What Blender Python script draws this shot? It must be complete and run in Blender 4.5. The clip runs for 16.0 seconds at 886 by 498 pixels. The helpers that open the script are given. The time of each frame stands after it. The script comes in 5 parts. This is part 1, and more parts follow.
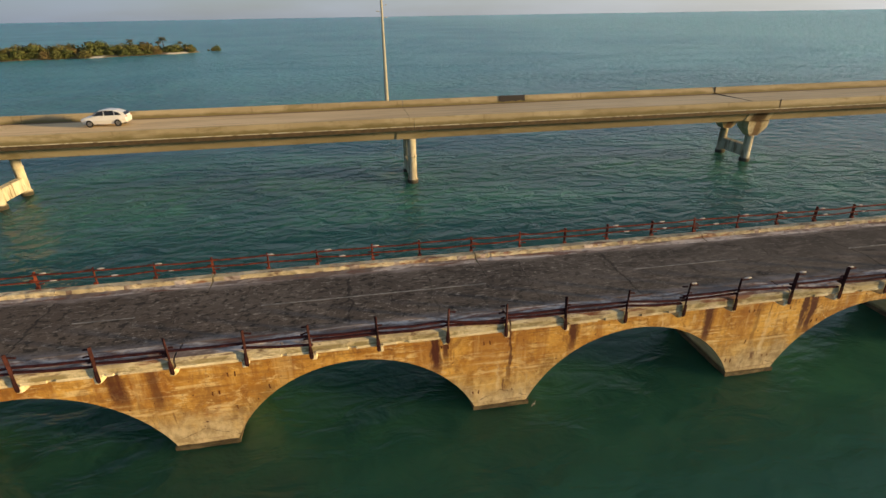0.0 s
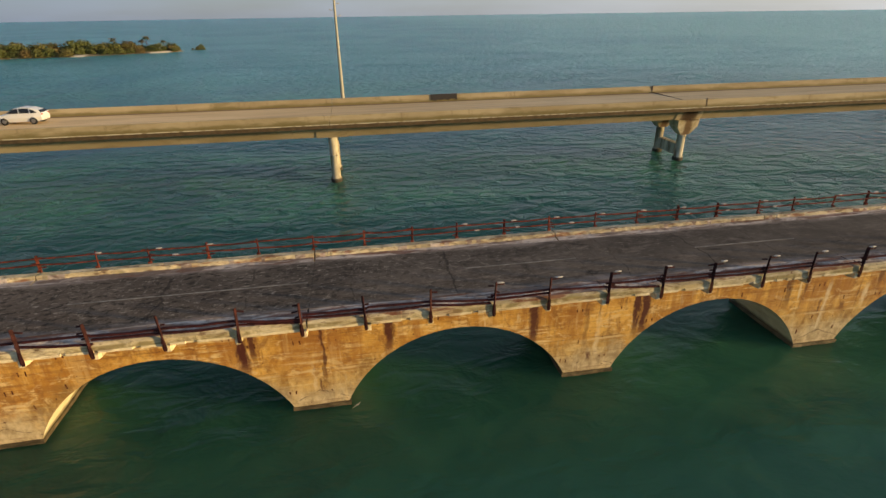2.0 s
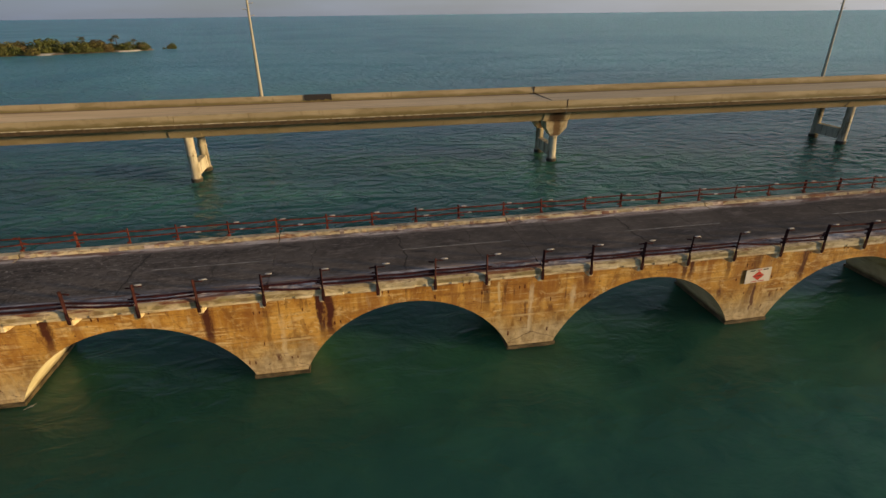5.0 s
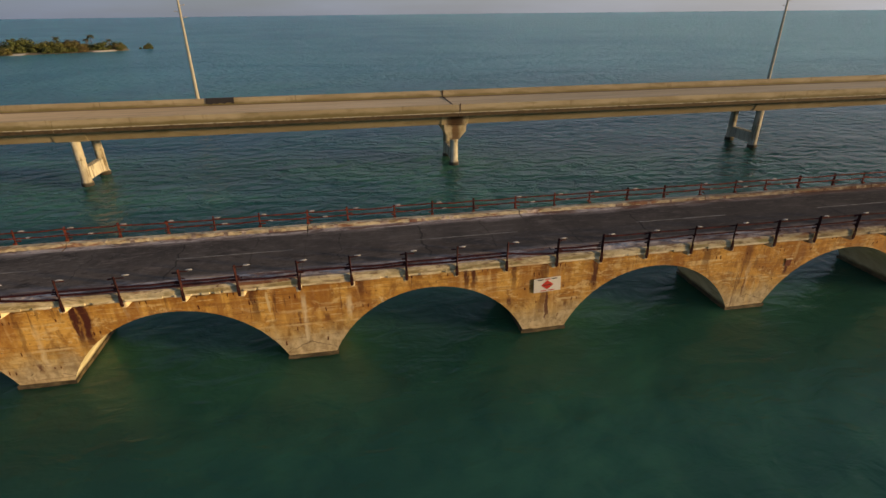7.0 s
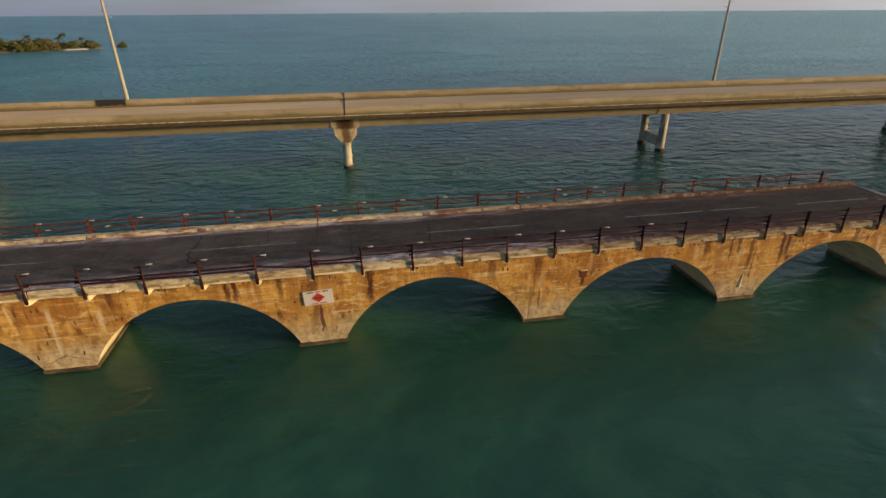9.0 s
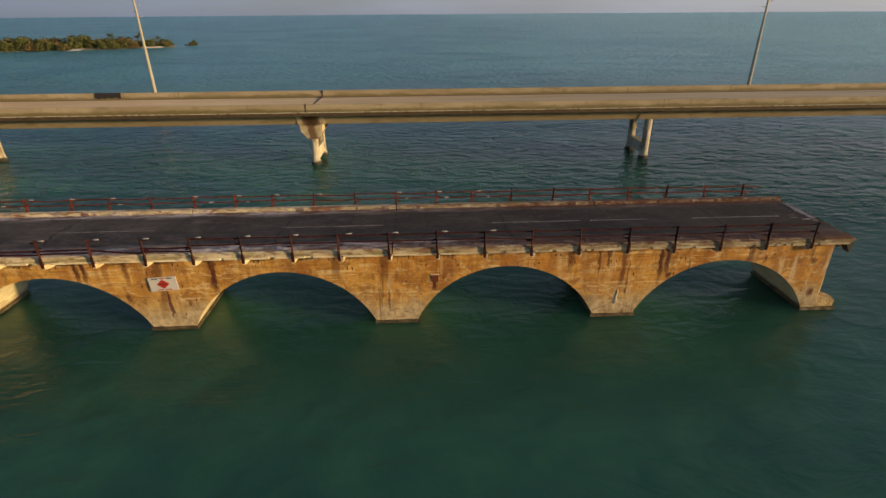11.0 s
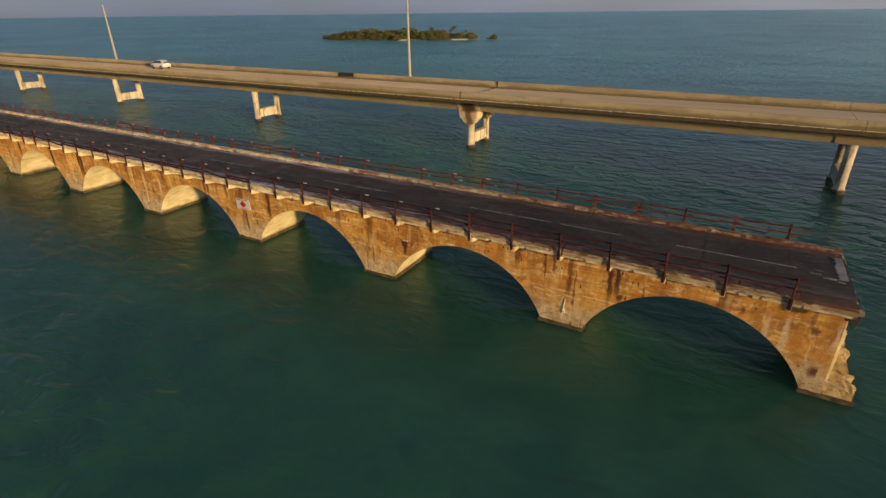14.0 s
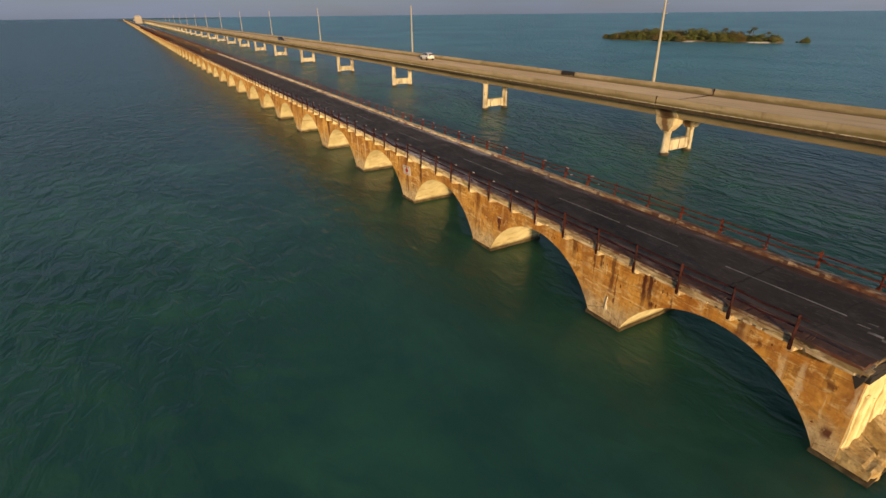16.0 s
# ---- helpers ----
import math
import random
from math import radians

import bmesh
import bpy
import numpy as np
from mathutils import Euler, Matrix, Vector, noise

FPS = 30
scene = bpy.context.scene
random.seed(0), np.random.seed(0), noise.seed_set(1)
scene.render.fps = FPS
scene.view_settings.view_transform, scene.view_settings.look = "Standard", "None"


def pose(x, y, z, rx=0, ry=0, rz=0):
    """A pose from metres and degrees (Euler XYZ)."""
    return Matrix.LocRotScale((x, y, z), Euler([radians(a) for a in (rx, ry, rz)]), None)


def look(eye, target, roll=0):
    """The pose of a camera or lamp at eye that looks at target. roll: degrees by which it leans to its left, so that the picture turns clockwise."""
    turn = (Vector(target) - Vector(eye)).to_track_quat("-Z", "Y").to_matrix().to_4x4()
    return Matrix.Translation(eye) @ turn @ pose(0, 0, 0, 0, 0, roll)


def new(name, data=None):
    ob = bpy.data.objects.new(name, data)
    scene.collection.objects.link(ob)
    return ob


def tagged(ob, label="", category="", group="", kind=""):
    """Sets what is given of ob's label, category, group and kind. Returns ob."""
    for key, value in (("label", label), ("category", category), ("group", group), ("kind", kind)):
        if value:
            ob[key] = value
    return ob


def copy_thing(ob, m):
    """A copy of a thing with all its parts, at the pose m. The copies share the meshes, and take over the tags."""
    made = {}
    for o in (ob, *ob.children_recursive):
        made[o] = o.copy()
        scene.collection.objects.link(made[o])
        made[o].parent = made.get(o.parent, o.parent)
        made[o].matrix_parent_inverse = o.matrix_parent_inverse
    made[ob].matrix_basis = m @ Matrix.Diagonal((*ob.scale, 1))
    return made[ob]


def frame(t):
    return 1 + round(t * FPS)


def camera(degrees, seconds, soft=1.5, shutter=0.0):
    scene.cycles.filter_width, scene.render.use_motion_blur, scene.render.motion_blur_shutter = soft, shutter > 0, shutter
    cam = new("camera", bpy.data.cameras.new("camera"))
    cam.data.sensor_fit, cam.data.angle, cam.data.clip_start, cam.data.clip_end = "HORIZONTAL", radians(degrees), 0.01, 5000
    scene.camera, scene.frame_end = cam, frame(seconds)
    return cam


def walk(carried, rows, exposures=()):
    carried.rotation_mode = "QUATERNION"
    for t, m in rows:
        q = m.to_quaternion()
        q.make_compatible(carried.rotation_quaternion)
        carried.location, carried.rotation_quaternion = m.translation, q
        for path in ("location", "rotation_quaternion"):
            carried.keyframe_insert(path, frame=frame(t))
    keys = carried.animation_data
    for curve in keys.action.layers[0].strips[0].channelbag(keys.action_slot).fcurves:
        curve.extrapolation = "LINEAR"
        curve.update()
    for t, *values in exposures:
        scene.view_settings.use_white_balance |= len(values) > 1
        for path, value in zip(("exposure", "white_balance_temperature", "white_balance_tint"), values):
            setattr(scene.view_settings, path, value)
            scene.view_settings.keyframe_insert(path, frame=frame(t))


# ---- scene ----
cam = camera(81.9, 16.0)
PATH = [
    (0, 0.495, -0.756, 17.013, 65.244, 0.838, -9.870),
    (0.5, 2.378, -1.037, 16.970, 65.207, 0.893, -9.837),
    (1, 4.401, -1.276, 16.878, 65.216, 0.877, -9.871),
    (1.5, 6.539, -1.558, 16.781, 65.229, 0.825, -9.842),
    (2, 8.761, -1.907, 16.707, 65.221, 0.764, -9.892),
    (2.5, 11.049, -2.316, 16.664, 65.187, 0.707, -9.872),
    (3, 13.413, -2.753, 16.647, 65.148, 0.658, -9.913),
    (3.5, 15.889, -3.179, 16.631, 65.124, 0.615, -9.954),
    (4, 18.545, -3.550, 16.580, 65.131, 0.637, -9.966),
    (4.5, 21.194, -4.029, 16.606, 65.130, 0.636, -9.943),
    (5, 23.889, -4.547, 16.681, 65.132, 0.629, -9.960),
    (5.5, 26.656, -5.061, 16.779, 65.133, 0.616, -10.002),
    (6, 29.518, -5.538, 16.878, 65.132, 0.594, -10.050),
    (6.5, 32.489, -5.946, 16.952, 65.124, 0.560, -10.089),
    (7, 35.526, -6.298, 17.003, 65.084, 0.559, -10.128),
    (7.5, 38.606, -6.633, 17.058, 65.081, 0.527, -10.162),
    (8, 41.727, -6.947, 17.124, 65.048, 0.470, -10.159),
    (8.5, 44.878, -7.247, 17.189, 64.995, 0.410, -10.250),
    (9, 48.041, -7.538, 17.218, 64.957, 0.387, -10.280),
    (9.5, 51.200, -7.829, 17.160, 65.031, 0.415, -10.325),
    (10, 54.304, -8.157, 17.115, 65.046, 0.417, -8.976),
    (10.5, 57.360, -8.478, 17.053, 65.072, 0.408, -6.274),
    (11, 60.373, -8.761, 16.992, 65.098, 0.396, -2.615),
    (11.5, 63.357, -8.976, 16.947, 65.112, 0.390, 1.837),
    (12, 66.336, -9.086, 16.938, 65.104, 0.399, 6.975),
    (12.5, 69.357, -9.101, 16.985, 65.036, 0.437, 12.471),
    (13, 72.469, -8.935, 16.993, 64.986, 0.461, 18.191),
    (13.5, 75.570, -8.558, 16.964, 64.971, 0.506, 24.087),
    (14, 78.606, -7.964, 16.909, 65.003, 0.560, 29.758),
    (14.5, 81.556, -7.170, 16.858, 65.067, 0.613, 35.253),
    (15, 84.416, -6.218, 16.852, 65.138, 0.650, 42.533),
    (15.5, 87.191, -5.170, 16.944, 65.181, 0.644, 51.008),
    (16, 89.887, -4.108, 17.201, 65.154, 0.551, 59.765),
]
EXPOSURES = [(0, 0.36, 6650, 4), (1, 0.33, 6640, 4), (2.5, 0.28, 6620, 5), (3.5, 0.14, 6600, 6), (4.2, 0.00, 6580, 7), (6.5, -0.17, 6500, 10), (8, -0.06, 6500, 11), (9.5, 0.0, 6500, 11),
             (12, -0.07, 6520, 10), (14, -0.12, 6580, 12), (16, -0.04, 6600, 12)]
walk(cam, [(t, pose(x, y, z, rx, ry, rz)) for t, x, y, z, rx, ry, rz in PATH], EXPOSURES)

# ---- world, sun, exposure ----
SUN_AZ = radians(-22.0)      # from +x towards +y
SUN_EL = radians(6.8)
sun_dir = Vector((math.cos(SUN_AZ) * math.cos(SUN_EL), math.sin(SUN_AZ) * math.cos(SUN_EL), math.sin(SUN_EL)))
world = bpy.data.worlds.new("sky")
scene.world = world
world.use_nodes = True
wn = world.node_tree
wn.nodes.clear()
sky = wn.nodes.new("ShaderNodeTexSky")
sky.sky_type = "NISHITA"
sky.sun_disc = False
sky.sun_elevation = SUN_EL
sky.sun_rotation = math.pi / 2 - SUN_AZ
sky.air_density, sky.dust_density, sky.ozone_density = 1.0, 0.6, 3.0
# a thin veil of high cloud over the whole sky
veil = wn.nodes.new("ShaderNodeMix")
veil.data_type = "RGBA"
coords = wn.nodes.new("ShaderNodeTexCoord")
stretch = wn.nodes.new("ShaderNodeVectorMath")
stretch.operation = "MULTIPLY"
stretch.inputs[1].default_value = (1.0, 1.0, 5.0)
clouds = wn.nodes.new("ShaderNodeTexNoise")
clouds.inputs["Scale"].default_value = 2.4
clouds.inputs["Detail"].default_value = 6.0
density = wn.nodes.new("ShaderNodeMapRange")
density.inputs["From Min"].default_value, density.inputs["From Max"].default_value = 0.35, 0.70
density.inputs["To Min"].default_value, density.inputs["To Max"].default_value = 0.45, 0.75
wn.links.new(coords.outputs["Generated"], stretch.inputs[0])
wn.links.new(stretch.outputs[0], clouds.inputs["Vector"])
wn.links.new(clouds.outputs["Fac"], density.inputs["Value"])
# the veil thins towards the zenith
height = wn.nodes.new("ShaderNodeSeparateXYZ")
thin_out = wn.nodes.new("ShaderNodeMapRange")
thin_out.interpolation_type = "SMOOTHSTEP"
for socket, value in zip(("From Min", "From Max", "To Min", "To Max"), (0.06, 0.75, 1.0, 0.62)):
    thin_out.inputs[socket].default_value = value
cover = wn.nodes.new("ShaderNodeMath")
cover.operation = "MULTIPLY"
wn.links.new(coords.outputs["Generated"], height.inputs[0])
wn.links.new(height.outputs[2], thin_out.inputs["Value"])
wn.links.new(density.outputs[0], cover.inputs[0])
wn.links.new(thin_out.outputs[0], cover.inputs[1])
wn.links.new(cover.outputs[0], veil.inputs[0])
wn.links.new(sky.outputs[0], veil.inputs[6])
wbg = wn.nodes.new("ShaderNodeBackground")
wbg.inputs["Strength"].default_value = 0.10
wout = wn.nodes.new("ShaderNodeOutputWorld")
# the sky is brighter on the sun's side
glow = wn.nodes.new("ShaderNodeMapRange")
for socket, value in zip(("From Min", "From Max", "To Min", "To Max"), (-1.0, 1.0, 0.62, 1.48)):
    glow.inputs[socket].default_value = value
scaled = wn.nodes.new("ShaderNodeVectorMath")
scaled.operation = "SCALE"
wn.links.new(height.outputs[0], glow.inputs["Value"])
# the veil is bluer away from the sun and warmer towards it
warm_side = wn.nodes.new("ShaderNodeMapRange")
for socket, value in zip(("From Min", "From Max"), (-0.6, 0.7)):
    warm_side.inputs[socket].default_value = value
tone = wn.nodes.new("ShaderNodeMix")
tone.data_type = "RGBA"
tone.inputs[6].default_value = (3.1, 3.8, 5.6, 1.0)
tone.inputs[7].default_value = (4.6, 4.7, 5.3, 1.0)
wn.links.new(height.outputs[0], warm_side.inputs["Value"])
wn.links.new(warm_side.outputs[0], tone.inputs[0])
wn.links.new(tone.outputs[2], veil.inputs[7])
wn.links.new(veil.outputs[2], scaled.inputs[0])
# paler haze low down opposite the sun
haze = wn.nodes.new("ShaderNodeMapRange")
haze.interpolation_type = "SMOOTHSTEP"
for socket, value in zip(("From Min", "From Max", "To Min", "To Max"), (-1.0, -0.78, 1.30, 1.0)):
    haze.inputs[socket].default_value = value
level = wn.nodes.new("ShaderNodeMath")
level.operation = "MULTIPLY"
wn.links.new(height.outputs[0], haze.inputs["Value"])
wn.links.new(glow.outputs[0], level.inputs[0])
wn.links.new(haze.outputs[0], level.inputs[1])
wn.links.new(level.outputs[0], scaled.inputs["Scale"])
wn.links.new(scaled.outputs[0], wbg.inputs[0])
wn.links.new(wbg.outputs[0], wout.inputs[0])
sun_data = bpy.data.lights.new("sun", "SUN")
sun_data.energy = 5.0
sun_data.angle = radians(3.0)
sun_data.color = (1.0, 0.66, 0.30)
sun = new("sun", sun_data)
sun.matrix_world = look((150, -60, 60), Vector((150, -60, 60)) - sun_dir)
scene.view_settings.exposure = 0.0


# ---- materials ----
class Mat:
    """A small builder for node materials on world position."""

    def __init__(self, name, rough=0.8, metal=0.0, chalky=0.0):
        self.m = bpy.data.materials.new(name)
        self.m.use_nodes = True
        self.t = self.m.node_tree
        self.t.nodes.clear()
        self.out = self.n("ShaderNodeOutputMaterial")
        self.b = self.n("ShaderNodeBsdfPrincipled")
        self.b.inputs["Roughness"].default_value = rough
        self.b.inputs["Metallic"].default_value = metal
        self.b.inputs["Diffuse Roughness"].default_value = chalky
        self.link(self.b.outputs[0], self.out.inputs[0])
        self.geo = self.n("ShaderNodeNewGeometry")

    def n(self, kind):
        return self.t.nodes.new(kind)

    def link(self, a, b):
        self.t.links.new(a, b)

    def pos(self, sx=1.0, sy=1.0, sz=1.0):
        k = self.n("ShaderNodeVectorMath")
        k.operation = "MULTIPLY"
        self.link(self.geo.outputs["Position"], k.inputs[0])
        k.inputs[1].default_value = (sx, sy, sz)
        return k.outputs[0]

    def noise(self, scale, stretch=(1, 1, 1), detail=5.0, rough=0.55, distort=0.0):
        k = self.n("ShaderNodeTexNoise")
        k.inputs["Scale"].default_value = scale
        k.inputs["Detail"].default_value = detail
        k.inputs["Roughness"].default_value = rough
        k.inputs["Distortion"].default_value = distort
        self.link(self.pos(*stretch), k.inputs["Vector"])
        return k.outputs["Fac"]

    def ramp(self, fac, lo, hi, a=0.0, b=1.0):
        k = self.n("ShaderNodeMapRange")
        k.interpolation_type = "SMOOTHSTEP"
        self.link(fac, k.inputs["Value"])
        for i, v in zip(("From Min", "From Max", "To Min", "To Max"), (lo, hi, a, b)):
            k.inputs[i].default_value = v
        return k.outputs["Result"]

    def math(self, op, a, b=0.0):
        k = self.n("ShaderNodeMath")
        k.operation = op
        for i, v in enumerate((a, b)):
            if isinstance(v, (int, float)):
                k.inputs[i].default_value = v
            else:
                self.link(v, k.inputs[i])
        return k.outputs[0]

    def axis(self, which):
        k = self.n("ShaderNodeSeparateXYZ")
        self.link(self.geo.outputs["Position"], k.inputs[0])
        return k.outputs[which]

    def mix(self, fac, a, b, mode="MIX"):
        k = self.n("ShaderNodeMix")
        k.data_type = "RGBA"
        k.blend_type = mode
        for i, v in ((0, fac), (6, a), (7, b)):
            if isinstance(v, tuple):
                k.inputs[i].default_value = (*v, 1.0)
            elif isinstance(v, (int, float)):
                k.inputs[i].default_value = v
            else:
                self.link(v, k.inputs[i])
        return k.outputs[2]

    def rand(self):
        return self.n("ShaderNodeObjectInfo").outputs["Random"]

    def colour(self, c):
        if isinstance(c, tuple):
            self.b.inputs["Base Color"].default_value = (*c, 1.0)
        else:
            self.link(c, self.b.inputs["Base Color"])
        return self

    def rough(self, r):
        self.link(r, self.b.inputs["Roughness"])
        return self

    def bump(self, height, strength=0.4, distance=0.02):
        k = self.n("ShaderNodeBump")
        k.inputs["Strength"].default_value = strength
        k.inputs["Distance"].default_value = distance
        self.link(height, k.inputs["Height"])
        if self.b.inputs["Normal"].links:
            self.link(self.b.inputs["Normal"].links[0].from_socket, k.inputs["Normal"])
        self.link(k.outputs[0], self.b.inputs["Normal"])
        return self


def make_water():
    m = Mat("sea_water", rough=0.13)
    m.b.inputs["IOR"].default_value = 1.333
    m.b.inputs["Specular IOR Level"].default_value = 0.29
    big = m.noise(0.012, (1, 1, 0), 4, 0.6, 0.6)
    mid = m.noise(0.075, (1, 1.3, 0), 5, 0.6, 0.5)
    c = m.mix(m.ramp(big, 0.36, 0.66), (0.025, 0.092, 0.062), (0.037, 0.126, 0.076))
    c = m.mix(m.ramp(mid, 0.42, 0.72, 0.0, 0.7), c, (0.050, 0.164, 0.092))
    # weed beds and open deep water beyond the old bridge, paler flats far out
    open_sea = m.mix(m.ramp(m.noise(0.045, (0.7, 1.3, 0), 5, 0.62, 0.6), 0.44, 0.60), (0.026, 0.104, 0.104), (0.058, 0.205, 0.138))
    # a sandy bottom shows along the older length, deeper water off the broken end
    bottom = m.ramp(m.math("ADD", m.axis(0), m.math("MULTIPLY", m.math("SUBTRACT", big, 0.5), 60.0)), 25.0, 62.0)
    open_sea = m.mix(bottom, m.mix(0.28, open_sea, (0.060, 0.215, 0.170)), m.mix(0.40, open_sea, (0.018, 0.070, 0.066)))
    c = m.mix(m.ramp(m.math("ADD", m.axis(1), m.math("MULTIPLY", big, 10.0)), 32.0, 56.0), c, open_sea)
    # near water darkened along the older length, view-dependent dimness put into the colour
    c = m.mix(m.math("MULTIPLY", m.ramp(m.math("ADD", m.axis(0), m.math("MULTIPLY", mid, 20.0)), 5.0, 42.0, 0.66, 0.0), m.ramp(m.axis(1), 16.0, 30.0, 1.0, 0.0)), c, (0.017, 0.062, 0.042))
    # darker towards and past the broken end, the dimming painted into the water
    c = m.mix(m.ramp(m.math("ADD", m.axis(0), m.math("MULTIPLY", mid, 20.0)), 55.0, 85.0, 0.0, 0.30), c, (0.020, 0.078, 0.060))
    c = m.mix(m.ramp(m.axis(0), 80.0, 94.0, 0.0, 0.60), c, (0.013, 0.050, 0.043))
    # paler, bluer water along the far length
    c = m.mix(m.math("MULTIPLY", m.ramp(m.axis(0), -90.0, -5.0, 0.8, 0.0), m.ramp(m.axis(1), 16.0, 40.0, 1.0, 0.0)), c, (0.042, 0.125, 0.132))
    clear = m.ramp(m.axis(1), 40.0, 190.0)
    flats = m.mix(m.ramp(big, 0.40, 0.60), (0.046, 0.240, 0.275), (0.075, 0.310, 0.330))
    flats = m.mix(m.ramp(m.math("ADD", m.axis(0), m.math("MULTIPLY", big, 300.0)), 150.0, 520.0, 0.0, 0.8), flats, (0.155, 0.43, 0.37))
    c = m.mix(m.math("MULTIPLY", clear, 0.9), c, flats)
    m.colour(c)
    # light scatters a few metres through the clouded water
    m.b.subsurface_method = "BURLEY"
    m.b.inputs["Subsurface Weight"].default_value = 1.0
    m.b.inputs["Subsurface Radius"].default_value = (0.7, 1.0, 0.9)
    m.b.inputs["Subsurface Scale"].default_value = 3.0
    # calmer in the lee of the old bridge, choppier beyond it and along its far length
    lee = m.math("MULTIPLY", m.math("MULTIPLY", m.ramp(m.axis(1), 20.0, 46.0, 1.0, 0.0), m.ramp(m.axis(1), -14.0, 8.0, 0.6, 1.0)), m.ramp(m.axis(0), -90.0, 20.0))
    swell = m.noise(0.30, (0.6, 1.0, 0), 3, 0.55, 0.3)
    chop = m.noise(0.72, (0.58, 1.0, 0), 3, 0.55, 0.5)
    ripple = m.noise(1.9, (0.7, 1.0, 0), 3, 0.55, 0.4)
    fine = m.noise(5.0, (0.8, 1.0, 0), 2, 0.5, 0.5)
    gust = m.ramp(m.noise(0.05, (0.6, 1.2, 0), 3, 0.6, 0.5), 0.35, 0.65, 0.65, 1.15)
    calm = m.math("MULTIPLY", m.math("SUBTRACT", 1.0, m.math("MULTIPLY", lee, 0.85)), gust)
    soft = m.noise(0.45, (0.7, 1.0, 0), 2, 0.5, 0.1)
    m.bump(m.math("MULTIPLY", soft, gust), 0.6, 0.25)
    m.bump(m.math("MULTIPLY", swell, calm), 0.6, 0.70)
    m.bump(m.math("MULTIPLY", chop, calm), 1.0, 1.30)
    m.bump(m.math("MULTIPLY", ripple, m.math("MULTIPLY", gust, m.ramp(lee, 0.0, 1.0, 1.0, 0.7))), 0.8, 0.060)
    m.bump(m.math("MULTIPLY", fine, gust), 0.4, 0.015)
    m.rough(m.math("ADD", m.ramp(m.axis(1), 60.0, 190.0, 0.17, 0.22), m.ramp(m.axis(1), 14.0, 26.0, 0.08, 0.0)))
    return m.m


def make_old_concrete():
    m = Mat("stained_old_concrete", rough=0.88, chalky=0.3)
    z = m.axis(2)
    big = m.noise(0.40, (1, 1, 1.3), 6, 0.65, 0.5)
    c = m.mix(m.ramp(big, 0.36, 0.64), (0.43, 0.205, 0.030), (0.70, 0.425, 0.100))
    c = m.mix(m.ramp(m.math("ADD", m.axis(0), m.math("MULTIPLY", big, 20.0)), 56.0, 80.0, 0.0, 0.80), c, m.mix(m.ramp(big, 0.36, 0.64), (0.47, 0.195, 0.026), (0.69, 0.375, 0.075)))
    # horizontal lines left by the boards of the shuttering
    boards = m.noise(3.6, (0.07, 0.07, 1.0), 4, 0.65)
    c = m.mix(m.ramp(boards, 0.51, 0.60, 0.0, 0.42), c, (0.24, 0.108, 0.026))
    lines = m.noise(4.6, (0.05, 0.05, 1.0), 3, 0.6)
    c = m.mix(m.math("MULTIPLY", m.ramp(lines, 0.55, 0.62, 0.0, 0.85), m.ramp(m.noise(0.9, (1, 1, 1), 3), 0.44, 0.56)), c, (0.78, 0.61, 0.31))
    blot = m.noise(0.85, (1, 1, 0.8), 7, 0.72, 1.0)
    c = m.mix(m.ramp(blot, 0.50, 0.60, 0.0, 0.58), c, (0.22, 0.098, 0.028))
    pale = m.noise(1.3, (0.8, 0.8, 1.8), 7, 0.70, 0.8)
    c = m.mix(m.ramp(pale, 0.54, 0.62, 0.0, 0.80), c, (0.74, 0.55, 0.26))
    grain = m.noise(4.5, (1, 1, 0.8), 7, 0.72, 0.4)
    c = m.mix(m.ramp(grain, 0.53, 0.63, 0.0, 0.36), c, (0.24, 0.105, 0.028))
    c = m.mix(m.ramp(grain, 0.36, 0.46, 0.40, 0.0), c, (0.68, 0.48, 0.19))
    # lime runs and small dark rust stains, each a stroke of its own length
    runs = m.math("MULTIPLY", m.ramp(m.noise(2.4, (1.0, 1.0, 0.16), 4, 0.6, 0.15), 0.60, 0.68), m.ramp(m.noise(0.6, (1, 1, 0.6), 3), 0.50, 0.60, 0.0, 0.8))
    c = m.mix(runs, c, (0.68, 0.56, 0.34))
    # bleached zone above the tide
    low = m.math("ADD", z, m.math("MULTIPLY", m.math("SUBTRACT", m.noise(0.9, (1, 1, 0.6), 6, 0.65), 0.5), 2.6))
    # olive-grey grime spreading up the piers
    grime = m.math("ADD", z, m.math("MULTIPLY", m.math("SUBTRACT", m.noise(0.55, (1, 1, 0.7), 7, 0.70, 0.6), 0.5), 5.5))
    tint = m.mix(m.ramp(m.noise(1.7, (1, 1, 0.55), 7, 0.74, 0.6), 0.40, 0.60), (0.22, 0.132, 0.040), (0.60, 0.435, 0.175))
    c = m.mix(m.math("MULTIPLY", m.ramp(grime, 1.4, 2.6, 0.62, 0.0), m.ramp(m.axis(0), 50.0, 72.0, 1.0, 0.7)), c, tint)
    bleach = m.mix(m.ramp(m.noise(2.0, (1, 1, 0.7), 6, 0.7), 0.36, 0.64), (0.30, 0.235, 0.14), (0.64, 0.54, 0.35))
    c = m.mix(m.ramp(low, 0.7, 1.9, 0.80, 0.0), c, bleach)
    # rust washed down from the deck edge
    top_down = m.ramp(m.math("ADD", z, m.math("MULTIPLY", big, 2.0)), 2.4, 4.6)
    wash = m.math("MULTIPLY", m.ramp(m.noise(0.85, (1.0, 1.0, 0.09), 6, 0.68, 0.3), 0.44, 0.58), top_down)
    c = m.mix(m.math("MULTIPLY", wash, 0.55), c, (0.27, 0.095, 0.018))
